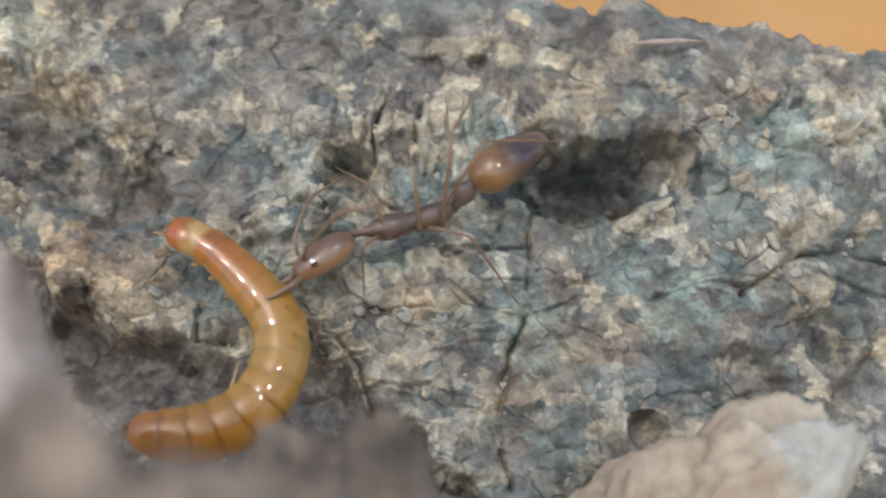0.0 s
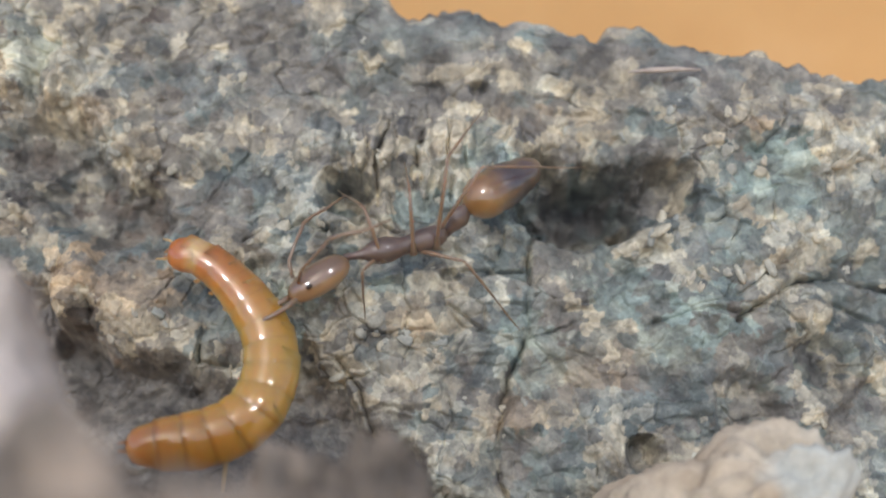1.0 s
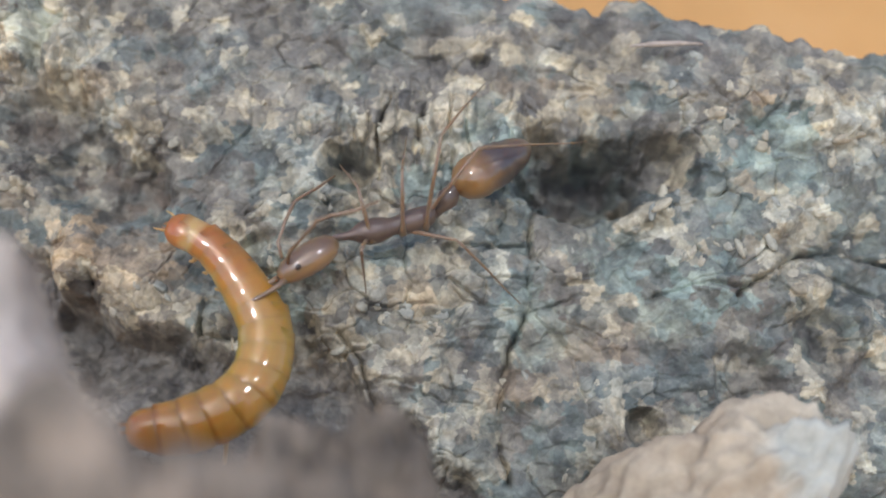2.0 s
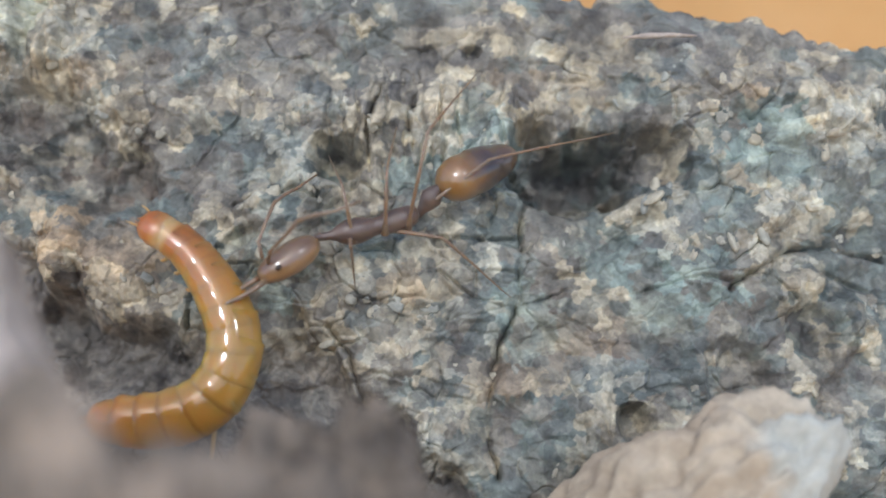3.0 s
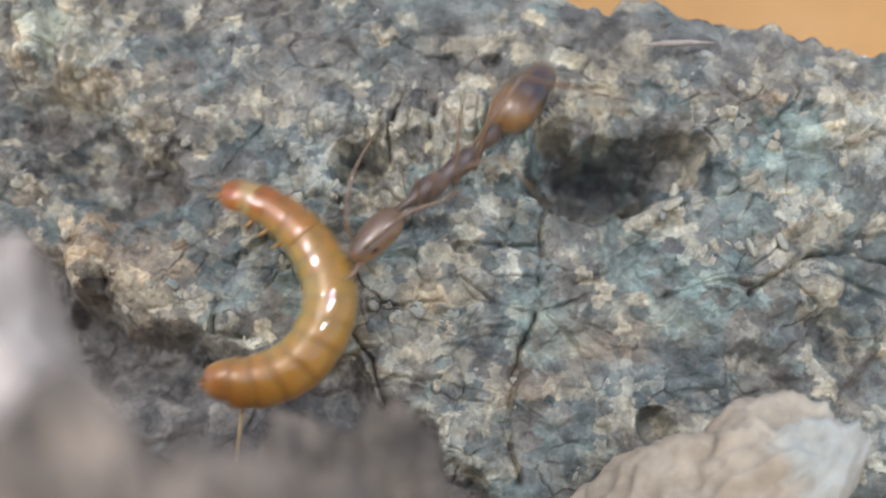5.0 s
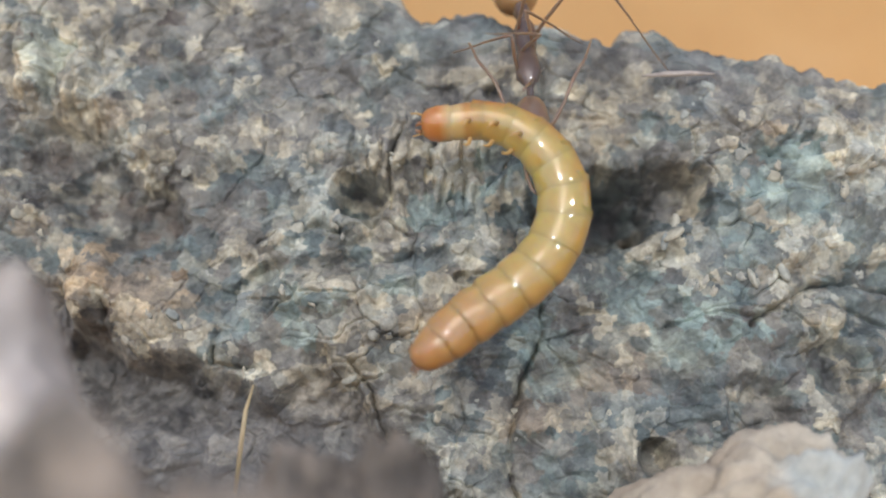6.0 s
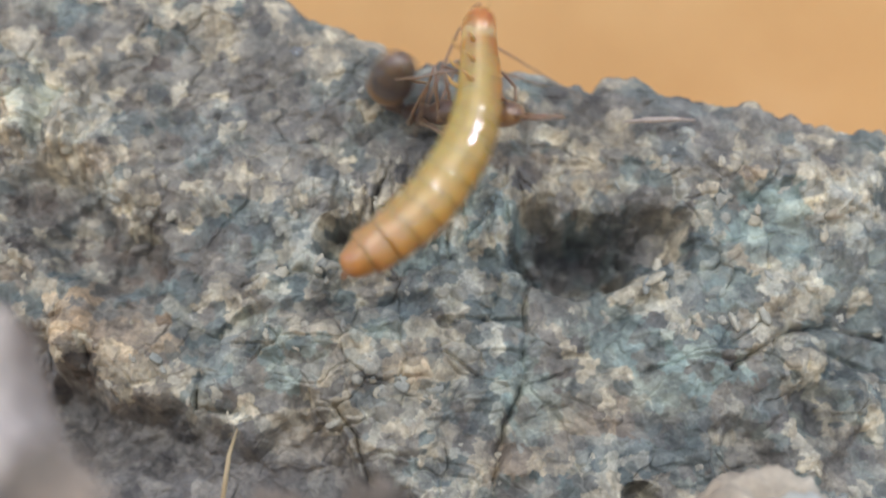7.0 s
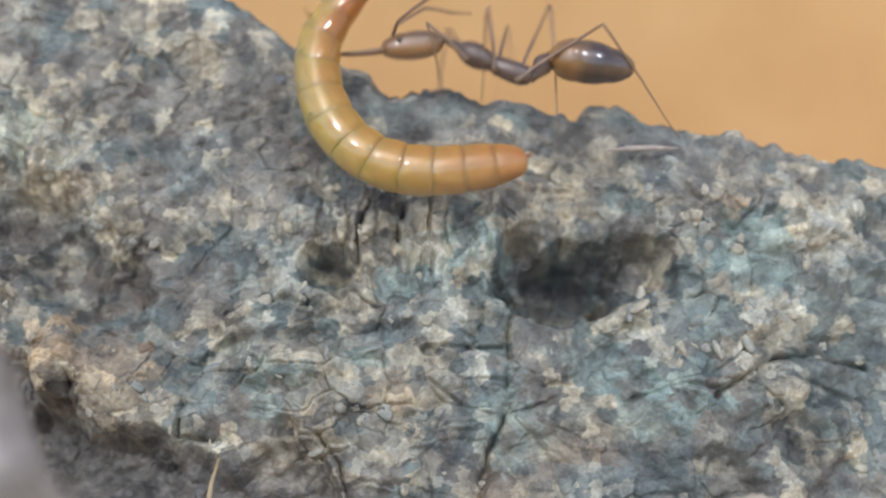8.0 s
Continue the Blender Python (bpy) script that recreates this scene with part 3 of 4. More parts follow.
    mix = step(-0.25, 0.25, fractal(x / 3.0, h / 3.0, 91, 4) + 0.5 * (hue - 0.45) + 0.008 * (x - 2))[:, None]
    mix = mix * (1 - 0.35 * crest[:, None])
    cool = step(-0.1, 0.35, fractal(x / 2.2, h / 2.2, 93, 4) + 0.6 * (tone_q - 0.5) + 0.6 * ribs * (tone_c - 0.4))[:, None]
    col = (teal * (1 - cool) + blue * cool) * mix + grey * (1 - mix)
    s = np.clip(slate_and_shade * 0.5 + 0.7 * (0.42 - tone_p) + 0.65 * (0.4 - tone_q) + 0.45 * (0.42 - tone_d) + 0.15 * (0.4 - tone_e) - 0.7 * fractal(xs / 1.3, hs / 1.1, 95, 4), 0, 0.94)[:, None]
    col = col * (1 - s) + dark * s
    light = cream * (1 - 0.7 * cool * mix) + white * 0.7 * cool * mix
    col = col * (1 - pale[:, None]) + light * pale[:, None]
    g = (patches(TEAL, x, h, ragged, 0.5) * step(0.25, 0.5, 0.6 * tone_q + 0.4 * hue))[:, None] * 0.8
    col = col * (1 - g) + np.array([0.2, 0.262, 0.24]) * (0.8 + 0.45 * tone_q[:, None]) * g
    o = np.clip(ochre * (0.15 + 0.5 * tone_q + 0.6 * blotch + 0.3 * tone_d), 0, 0.65)[:, None] * (1 - gap[:, None])
    col = col * (1 - o) + tan * o
    # shade of the overhanging rim, painted as dull grey on the face below it
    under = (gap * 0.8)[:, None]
    col = col * (1 - under) + np.array([0.175, 0.165, 0.152]) * (1 - 0.4 * np.clip(slate_and_shade, 0, 1)[:, None]) * under
    return col


def build_bark():
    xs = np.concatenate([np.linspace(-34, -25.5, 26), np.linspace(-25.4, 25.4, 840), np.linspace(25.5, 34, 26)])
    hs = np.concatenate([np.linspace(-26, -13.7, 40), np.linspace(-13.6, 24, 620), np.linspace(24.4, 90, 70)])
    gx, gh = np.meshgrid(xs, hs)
    x, h = gx.ravel(), gh.ravel()
    z, col = bark_shape(x, h), bark_pigment_and_shade(x, h)
    ridge = np.interp(x, *zip(*RIDGE)) - 0.85 + 0.8 * fractal(x / 1.6, x * 0 + 5, 101, 4)
    over = np.clip(h - ridge, 0, None)
    radius, most = 1.6, radians(122)
    turn = np.minimum(over / radius, most)
    rest = over - turn * radius
    up = np.minimum(h, ridge) + radius * np.sin(turn) + rest * math.cos(most)
    back = -radius * (1 - np.cos(turn)) - rest * math.sin(most)
    side = 22 * step(25.5, 34, np.abs(x)) ** 1.5
    sn, cs = np.sin(turn), np.cos(turn)
    near_ridge = step(3.0, 0.0, ridge - h)
    z = z * (1 - 0.5 * near_ridge)
    a, b = up + z * sn, back + z * cs - side
    p = np.array(FOOT)[None, :] + MM * (x[:, None] * np.array(RIGHT) + a[:, None] * np.array(UP) + b[:, None] * np.array(OUT))
    p[:, 2] = np.maximum(p[:, 2], -0.0005)
    nx, nh = len(xs), len(hs)
    idx = np.arange(nx * nh).reshape(nh, nx)
    quads = np.stack([idx[:-1, :-1], idx[:-1, 1:], idx[1:, 1:], idx[1:, :-1]], -1).reshape(-1, 4)
    me = bpy.data.meshes.new("bark_face")
    me.vertices.add(len(p))
    me.vertices.foreach_set("co", p.ravel())
    me.loops.add(quads.size)
    me.loops.foreach_set("vertex_index", quads.ravel())
    me.polygons.add(len(quads))
    me.polygons.foreach_set("loop_start", np.arange(0, quads.size, 4))
    me.polygons.foreach_set("use_smooth", np.ones(len(quads), bool))
    # this colour also carries the shade painted into hollows and undercut
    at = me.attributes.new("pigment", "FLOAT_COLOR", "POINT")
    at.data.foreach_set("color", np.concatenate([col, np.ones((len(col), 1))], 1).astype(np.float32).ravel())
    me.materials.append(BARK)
    me.update()
    me.validate()
    thing = tagged(new("bark_piece"), "weathered grey and cream bark piece, cracked and knobbly, leaning back", "bark")
    body = new("bark_face", me)
    body.parent = thing
    return thing


bark = build_bark()


def bark_place(x, h):
    """The surface of the face at some places, and which way it faces, in world metres."""
    e = 0.12
    z0, zx, zh = (bark_shape(x + a, h + c) for a, c in ((0, 0), (e, 0), (0, e)))
    at = [on_face(float(a), float(c), float(d)) for a, c, d in zip(x, h, z0)]
    way = [(OUT - float(p) * RIGHT - float(q) * UP).normalized() for p, q in zip((zx - z0) / e, (zh - z0) / e)]
    return at, way


def lump_material():
    m, n, l, b = nodes_of("bark_lump")
    info = n.new("ShaderNodeObjectInfo")
    c = ramp(n, l, info.outputs["Random"], [(0.0, (0.24, 0.25, 0.225)), (0.25, (0.36, 0.335, 0.26)), (0.5, (0.43, 0.395, 0.3)), (0.7, (0.31, 0.325, 0.29)), (0.85, (0.38, 0.34, 0.26)), (1.0, (0.25, 0.265, 0.24))]).outputs[0]
    fine, mid = grain(n, l, 1600, 6, 0.65), grain(n, l, 2600, 4, 0.6)
    c = blend(n, l, "OVERLAY", 0.6, c, ramp(n, l, fine.outputs[0], [(0.32, (0.3, 0.3, 0.31)), (0.68, (0.72, 0.71, 0.68))]).outputs[0])
    l.new(c, b.inputs["Base Color"])
    b.inputs["Roughness"].default_value = 0.8
    relief(n, l, b, mid.outputs[0], 0.4, 0.00015)
    return m


def build_lumps(count):
    """Loose knobs of bark that sit in the face, thickest in the pale patches."""
    mat = lump_material()
    shapes = []
    for k in range(10):
        bm = bmesh.new()
        bmesh.ops.create_icosphere(bm, subdivisions=2, radius=1)
        cuts = [(Vector((noise.noise(Vector((k, j, 0.5))), noise.noise(Vector((k, j, 4.5))), 0.5 + noise.noise(Vector((k, j, 8.5))))).normalized(), 0.55 + 0.25 * noise.noise(Vector((k, j, 2.5)))) for j in range(7)]
        for v in bm.verts:
            for way, reach in cuts:
                v.co -= way * max(v.co.dot(way) - reach, 0)
            v.co += 0.05 * noise.noise_vector(v.co * 3 + Vector((k, 0, 0)))
            v.co = Vector((v.co.x, v.co.y * 0.8, v.co.z * 0.45)) * MM
        me = bpy.data.meshes.new("knob")
        bm.to_mesh(me)
        bm.free()
        me.materials.append(mat)
        me.polygons.foreach_set("use_smooth", [True] * len(me.polygons))
        shapes.append(me)
    rng = np.random.default_rng(12)
    x, h = rng.uniform(-24, 24, 9000), rng.uniform(-12.5, 15, 9000)
    pale = patches(CREAM, x, h, 0 * x, 0.8)
    hollow = patches(HOLLOWS, x, h, 0 * x, 1.0)
    pale = pale * (1 - np.clip(patches(SWELLS, x, h, 0 * x, 1.0), 0, 0.9))
    clear = (h < np.interp(x, *zip(*RIDGE)) - 1.6) & (h > np.interp(x, *zip(*UNDERCUT)) + 0.3) & (hollow < 0.25)
    keep = np.nonzero(clear & (rng.uniform(0, 1, 9000) < 0.015 + 0.3 * pale))[0][:count]
    at, way = bark_place(x[keep], h[keep])
    for k, (p, w) in enumerate(zip(at, way)):
        size = 0.32 + 0.45 * rng.uniform() ** 2.0
        a = rng.normal(1.5, 0.7)
        ob = new("knob", shapes[k % 10])
        ob.parent = bark
        ob.matrix_basis = sit(*(p - w * size * 0.2 * MM), math.cos(a) * RIGHT + math.sin(a) * UP, w) @ Matrix.Diagonal((size, size * rng.uniform(0.45, 1.1), size, 1))


build_lumps(200)


def stone(name, x, y, top, rx, ry, material, label, category, seed, rough=0.16, power=2.6, lean=0.0):
    """A rough lump that stands on the ground, its broad top a little uneven."""
    bm = bmesh.new()
    bmesh.ops.create_icosphere(bm, subdivisions=6, radius=1)
    off = Vector((seed * 3.1, seed * 1.7, seed * 0.6))
    for v in bm.verts:
        d = v.co.normalized()
        k = (abs(d.x) ** power + abs(d.y) ** power + abs(d.z) ** power) ** (-1 / power)
        n = noise.fractal(d * 1.6 + off, 0.9, 2.1, 5) * rough + noise.fractal(d * 6 + off, 0.8, 2.1, 4) * rough * 0.2
        e = noise.voronoi(d * 4.5 + off)[0]
        k *= 1 + n + 0.05 * (e[1] - e[0])
        v.co = Vector((MM * (rx * d.x * k + lean * d.z), MM * ry * d.y * k, MM * top * 0.5 * (d.z * k + 1)))
        v.co.z = max(v.co.z, -0.0004)
    ob = mesh_object(name, bm, material)
    ob.location = (MM * x, MM * y, 0)
    return tagged(ob, label, category)


stone("stone", 10.0, -8.8, 17.8, 6.5, 3.6, CREAM_STONE, "cream and pinkish rough stone in front of the bark", "stone", 11, 0.22, 2.3, 5.8)
stone("pale_stone", -18.2, -21.7, 30.9, 7.0, 4.2, PALE_STONE, "pale lilac-grey stone close before the bark", "stone", 8, 0.13, 2.15)


def build_clod():
    """A loose heap of crumbs that lean on one another, largest at the bottom."""
    thing = tagged(new("soil_clod"), "loose grey-brown crumbly clod of soil before the bark", "soil")
    for k, (x, y, top, rx, ry) in enumerate(((-5.5, -32.0, 26.7, 5.7, 3.6), (-2.4, -31.6, 25.1, 3.8, 3.2), (-8.8, -32.2, 26.6, 4.2, 3.1), (-4.8, -33.0, 26.9, 2.8, 2.3), (-7.4, -33.2, 26.9, 2.5, 2.0), (-0.6, -32.6, 24.3, 2.5, 2.0), (-10.4, -31.4, 29.3, 3.3, 2.7), (-3.3, -33.2, 26.1, 1.7, 1.4), (-5.0, -19.5, 22.4, 2.9, 2.4), (-2.4, -19.0, 22.3, 2.6, 2.2), (-0.1, -21.5, 21.3, 2.3, 2.2), (2.6, -24.0, 21.6, 2.6, 2.2), (-8.0, -26.5, 24.2, 3.2, 2.6))):
        ob = stone("crumb", x, y, top, rx, ry, SOIL, "", "", 5 + k, 0.18, 2.8)
        ob.parent = thing


build_clod()

# ---- the larva ----
SEGMENTS = 13
LENGTH = 20.4


# pigment along the body: fraction of its length and colour, on the back and on the belly
BACK_HUES = ((0, 0.38, 0.12, 0.03), (0.045, 0.4, 0.14, 0.035), (0.06, 0.54, 0.34, 0.14), (0.085, 0.52, 0.32, 0.13), (0.1, 0.37, 0.125, 0.026), (0.2, 0.4, 0.155, 0.03), (0.34, 0.44, 0.215, 0.042), (0.52, 0.45, 0.252, 0.0525), (0.7, 0.45, 0.226, 0.0441), (0.86, 0.43, 0.204, 0.0414), (1, 0.38, 0.156, 0.0368))
BELLY_HUES = ((0.0, 0.42, 0.16, 0.038), (0.045, 0.44, 0.19, 0.048), (0.06, 0.56, 0.39, 0.18), (0.085, 0.54, 0.37, 0.16), (0.1, 0.45, 0.25, 0.07), (0.2, 0.45, 0.30, 0.085), (0.34, 0.46, 0.325, 0.09), (0.52, 0.49, 0.345, 0.1), (0.7, 0.49, 0.32, 0.1), (0.82, 0.48, 0.28, 0.1), (1.0, 0.45, 0.22, 0.08))


def girth(f):
    """The larva's radius in mm at a fraction of its length."""
    return float(np.interp(f, (-0.05, 0.0, 0.12, 0.3, 0.5, 0.75, 0.88, 0.96, 1.05), (0.8, 0.86, 1.0, 1.24, 1.4, 1.42, 1.36, 1.2, 0.86)))


def tint_larva(ob, middle, rims=()):
    """Pigment by the place along the body: rusty ends, amber back, yellow belly, each ring's hind rim a little browner on the back."""
    me = ob.data
    at = me.attributes.new("pigment", "FLOAT_COLOR", "POINT")
    top, low = np.array(BACK_HUES), np.array(BELLY_HUES)
    for v, d in zip(me.vertices, at.data):
        f = (middle + v.co.x / MM) / LENGTH
        rise = v.co.z / max(math.hypot(v.co.y, v.co.z), 1e-6)
        w = float(step(-0.45, 0.5, np.array(rise + 0.3 * noise.noise(v.co * 900 + Vector((middle, 0, 0))))))
        tone = 1.0
        for a, c in rims:
            if a <= v.co.x / MM <= c:
                tone = 0.98 - (0.08 if f < 0.6 else 0.2) * w
        d.color = (*(tone ** k * float(w * np.interp(f, top[:, 0], top[:, c]) + (1 - w) * np.interp(f, low[:, 0], low[:, c])) for c, k in ((1, 0.8), (2, 1.15), (3, 1.3))), 1)


def pucker(ob, amount, seed):
    """Shallow wrinkles and warts on a soft ring, deepest on the belly."""
    for v in ob.data.vertices:
        r = Vector((0, v.co.y, v.co.z))
        if r.length > 1e-6:
            low = 0.35 + 0.65 * float(step(0.3, -0.4, np.array(v.co.z / r.length)))
            v.co += r.normalized() * MM * amount * low * (noise.noise(v.co * 1500 + Vector((seed, 0, 0))) + 0.6 * noise.noise(v.co * 3200 + Vector((0, seed, 0))))


def build_larva():
    thing = tagged(new("mealworm"), "shiny amber mealworm larva, ringed, curled, held by the ant", "larva")
    pitch = LENGTH / (SEGMENTS + 1)
    pieces = []
    for i in range(SEGMENTS + 1):
        f = i / SEGMENTS
        r = girth(f)
        half = 0.5 * pitch
        if i == 0:
            rows = [(-half * 1.25, 0.32), (-half * 1.1, 0.6), (-half * 0.7, 0.84), (-half * 0.1, 0.95), (half * 0.6, 0.95), (half * 1.05, 0.85), (half * 1.3, 0.6)]
            ob = part("head", lathe(rows, 28, 0.86), LARVA_SKIN, thing, "rust-red rounded head capsule")
            for s in (-1, 1):
                part("jaw", tube([(-half * 1.15, 0.2 * s, -0.15), (-half * 1.45, 0.22 * s, -0.2), (-half * 1.65, 0.08 * s, -0.22)], [0.13, 0.1, 0.03]), LARVA_RIM, ob, "dark jaw")
                part("feeler", tube([(-half * 1.0, 0.5 * s, 0.1), (-half * 1.5, 0.62 * s, 0.15), (-half * 1.9, 0.66 * s, 0.12)], [0.07, 0.05, 0.03]), LARVA_LEG, ob, "short feeler")
        elif i == SEGMENTS:
            rows = [(-half * 1.35, r * 0.9), (-half * 0.9, r), (-half * 0.2, r * 0.98), (half * 0.4, r * 0.9), (half * 0.85, r * 0.72), (half * 1.15, r * 0.45), (half * 1.28, 0.12)]
            rows = [(x, q / r * girth(f + min(x, 0) / pitch / SEGMENTS)) for x, q in rows]
            ob = part("tail_segment", lathe(rows, 28, 0.92), LARVA_SKIN, thing, "rust-orange tapered tail end")
            for s in (-1, 1):
                part("tail_hook", tube([(half * 1.1, 0.18 * s, 0.15), (half * 1.5, 0.2 * s, 0.3), (half * 1.7, 0.18 * s, 0.42)], [0.09, 0.06, 0.02]), LARVA_RIM, ob)
        else:
            bulge = 0.7 if i < 8 else 1.7
            rows = [(-2.0, -0.07), (-1.3, -0.04), (-1.12, -0.025), (-0.9, -0.012), (-0.6, 0.0), (-0.2, 0.01), (0.25, 0.016), (0.6, 0.014), (0.8, 0.006), (0.93, -0.003), (1.02, -0.014), (1.1, -0.034), (1.14, -0.06)]
            rows = [(half * x, r * (1 + bulge * q)) for x, q in rows]
            rows = [(x, q / r * girth(f + x / pitch / SEGMENTS)) for x, q in rows]
            ob = part("segment", lathe(rows, 32, 0.93), LARVA_SKIN, thing)
            if i <= 3:
                for s in (-1, 1):
                    part("leg", tube([(0, 0.5 * s, -r * 0.8), (-0.1, 0.66 * s, -r * 1.05), (-0.25, 0.62 * s, -r * 1.25), (-0.35, 0.5 * s, -r * 1.4)], [0.13, 0.1, 0.065, 0.03]), LARVA_LEG, ob, "short jointed leg")
        pucker(ob, 0.008 if i < 8 else 0.03 if i < 10 else 0.08, i * 3.7)
        tint_larva(ob, pitch * (i + 0.5), ((half * 0.78, half * 1.12),) if 0 < i < SEGMENTS else ())
        pieces.append(ob)
    return thing, pieces


larva, larva_pieces = build_larva()

# ---- the ant ----


def build_ant():
    thing = tagged(new("ant"), "slender dark brown ant with long legs, gripping the mealworm", "ant")
    p = {}
    # the head: pivots at its back, jaws forward
    rows = [(-0.04, 0.24), (0.12, 0.51), (0.44, 0.80), (0.97, 0.98), (1.65, 1.06), (2.32, 1.00), (3.00, 0.87), (3.43, 0.70), (3.73, 0.49), (3.84, 0.21)]
    rows = [(x * 0.88, r * 0.86) for x, r in rows]
    p["head"] = part("head", lathe(rows, 28, 0.88), ANT_HEAD, thing, "long glossy brown head")
    for s in (-1, 1):
        part("mandible", tube([(3.2, 0.36 * s, -0.1), (3.9, 0.46 * s, -0.12), (4.7, 0.42 * s, -0.1), (5.45, 0.22 * s, -0.06), (5.75, 0.02 * s, -0.06)], [0.16, 0.125, 0.11, 0.1, 0.04]), ANT_LEG, p["head"], "straight brown jaw")
        part("antenna", tube([(2.7, 0.45 * s, 0.62), (2.4, 0.95 * s, 1.25), (1.5, 1.5 * s, 1.75), (0.6, 1.9 * s, 2.2), (0.0, 2.2 * s, 2.15), (-1.0, 2.7 * s, 1.9), (-2.2, 3.1 * s, 1.8)], [0.1, 0.09, 0.085, 0.1, 0.085, 0.08, 0.05]), ANT_LEG, p["head"], "thin elbowed antenna")
        bm = bmesh.new()
        bmesh.ops.create_icosphere(bm, subdivisions=3, radius=0.14 * MM)
        bmesh.ops.scale(bm, vec=(1.2, 0.7, 1.0), verts=bm.verts)
        bmesh.ops.translate(bm, vec=(2.4 * MM, 0.76 * s * MM, 0.26 * MM), verts=bm.verts)
        part("eye", bm, ANT_EYE, p["head"], "black eye")
    # the trunk: waist at its back, neck in front
    rows = [(-2.35, 0.2), (-2.25, 0.45), (-1.9, 0.62), (-1.3, 0.66), (-0.7, 0.62), (-0.3, 0.52), (0.0, 0.5), (0.3, 0.62), (0.8, 0.74), (1.3, 0.72), (1.7, 0.56), (2.0, 0.34), (2.35, 0.22), (3.0, 0.2)]
    rows = [(x, r * 0.9) for x, r in rows]
    p["trunk"] = part("trunk", lathe(rows, 24, 1.02, 0.02), ANT_DARK, thing, "narrow brown trunk")
    rows = [(-1.95, 0.15), (-1.75, 0.2), (-1.45, 0.36), (-1.1, 0.46), (-0.75, 0.36), (-0.35, 0.21), (0.05, 0.16)]
    p["waist"] = part("waist", lathe(rows, 18, 1.3), ANT_DARK, thing, "small pointed waist node")
    rows = [(0.1, 0.18), (-0.1, 0.55), (-0.45, 0.92), (-1.0, 1.16), (-1.65, 1.24), (-1.72, 1.19), (-2.3, 1.24), (-3.0, 1.18), (-3.5, 1.08), (-3.56, 1.03), (-4.1, 0.95), (-4.6, 0.78), (-4.68, 0.74), (-5.0, 0.55), (-5.2, 0.34), (-5.3, 0.06)]
    rows = [(x * 0.88, r * 1.02) for x, r in rows]
    p["gaster"] = part("gaster", lathe(rows[::-1], 28, 0.95), ANT_GASTER, thing, "glossy brown banded hind body")
    for n, x, s in LEGS:
        leg = part("leg", tube([(0, 0, 0), (0.35, 0, 0), (0.8, 0, 0.05), (1.6, 0, 0.08), (FEMUR[n[0]], 0, 0)], [0.21, 0.16, 0.1, 0.11, 0.07]), ANT_LEG, thing, "long thin brown leg")
        shin = part("shin", tube([(0, 0, 0), (0.5, 0, 0.04), (SHIN[n[0]] * 0.5, 0, 0.05), (SHIN[n[0]] * 0.52, 0, 0.03), (SHIN[n[0]] * 0.8, 0, -0.03), (SHIN[n[0]], 0, 0)], [0.07, 0.08, 0.06, 0.05, 0.04, 0.03]), ANT_LEG, leg)
        p[n] = (leg, shin)
    return thing, p


# name, place along the trunk, side; and the lengths of thigh and shin with foot
LEGS = (("fl", 1.2, 1), ("fr", 1.2, -1), ("ml", -0.4, 1), ("mr", -0.4, -1), ("hl", -1.6, 1), ("hr", -1.6, -1))
FEMUR = {"f": 3.0, "m": 3.5, "h": 5.5}
SHIN = {"f": 4.6, "m": 5.2, "h": 7.7}
ant, ant_pieces = build_ant()

# ---- small things ----


def droplet(x, h, lift, r):
    bm = bmesh.new()
    bmesh.ops.create_icosphere(bm, subdivisions=4, radius=r * MM)
    bmesh.ops.scale(bm, vec=(1.15, 1.0, 0.75), verts=bm.verts)
    ob = mesh_object("water_drop", bm, WATER)
    ob.matrix_world = sit(*on_face(x, h, lift), RIGHT, OUT)
    return tagged(ob, "small clear water drop on the bark", "water drop")


droplet(-7.77, 15.9, 0.2, 0.35)
bead = droplet(0, 0, 0, 0.3)
bead.matrix_world = pose(-0.0098, -0.0300, 0.0268)
tagged(bead, "small clear water drop on the soil clod")


def strand(name, points, radii, material, label, category):
    """A thin fibre through places over the bark's face."""
    return tagged(mesh_object(name, tube([on_face(*p) / MM for p in points], radii), material), label, category)


strand("straw", [(-10.0, -4.9, 1.6), (-10.2, -6.2, 2.4), (-10.35, -7.8, 2.5), (-10.6, -10.2, 2.2)], [0.05, 0.11, 0.13, 0.09], STRAW, "thin pale dry straw hanging before the bark", "straw")
strand("bark_fibre", [(10.0, 11.75, 0.6), (11.3, 11.8, 0.75), (12.6, 11.85, 0.75), (13.9, 11.9, 0.5)], [0.05, 0.16, 0.14, 0.05], PALE_STONE, "short whitish fibre lying along the bark", "fibre")

# ---- what moves ----


def spline(points, f):
    """A smooth curve through points, f from 0 to 1."""
    n = len(points) - 1
    s = min(max(f * n, 0), n - 1e-6)
    i = int(s)
    u = s - i
    a, b, c, d = (points[min(max(k, 0), n)] for k in (i - 1, i, i + 1, i + 2))
    if i == 0:
        a = 2 * b - c
    if i == n - 1:
        d = 2 * c - b
    return 0.5 * (2 * b + (c - a) * u + (2 * a - 5 * b + 4 * c - d) * u * u + (3 * b - a - 3 * c + d) * u ** 3)


def even(points, count):
    """Places at even steps along the curve through points."""
    fine = [spline(points, k / 200) for k in range(201)]
    run = [0.0]
    for p, q in zip(fine, fine[1:]):
        run.append(run[-1] + (q - p).length)
    out = []
    for k in range(count):
        goal = run[-1] * k / (count - 1)
        i = min(max(int(np.searchsorted(run, goal)), 1), 200)
        w = (goal - run[i - 1]) / max(run[i] - run[i - 1], 1e-9)
        out.append(fine[i - 1].lerp(fine[i], w))
    return out


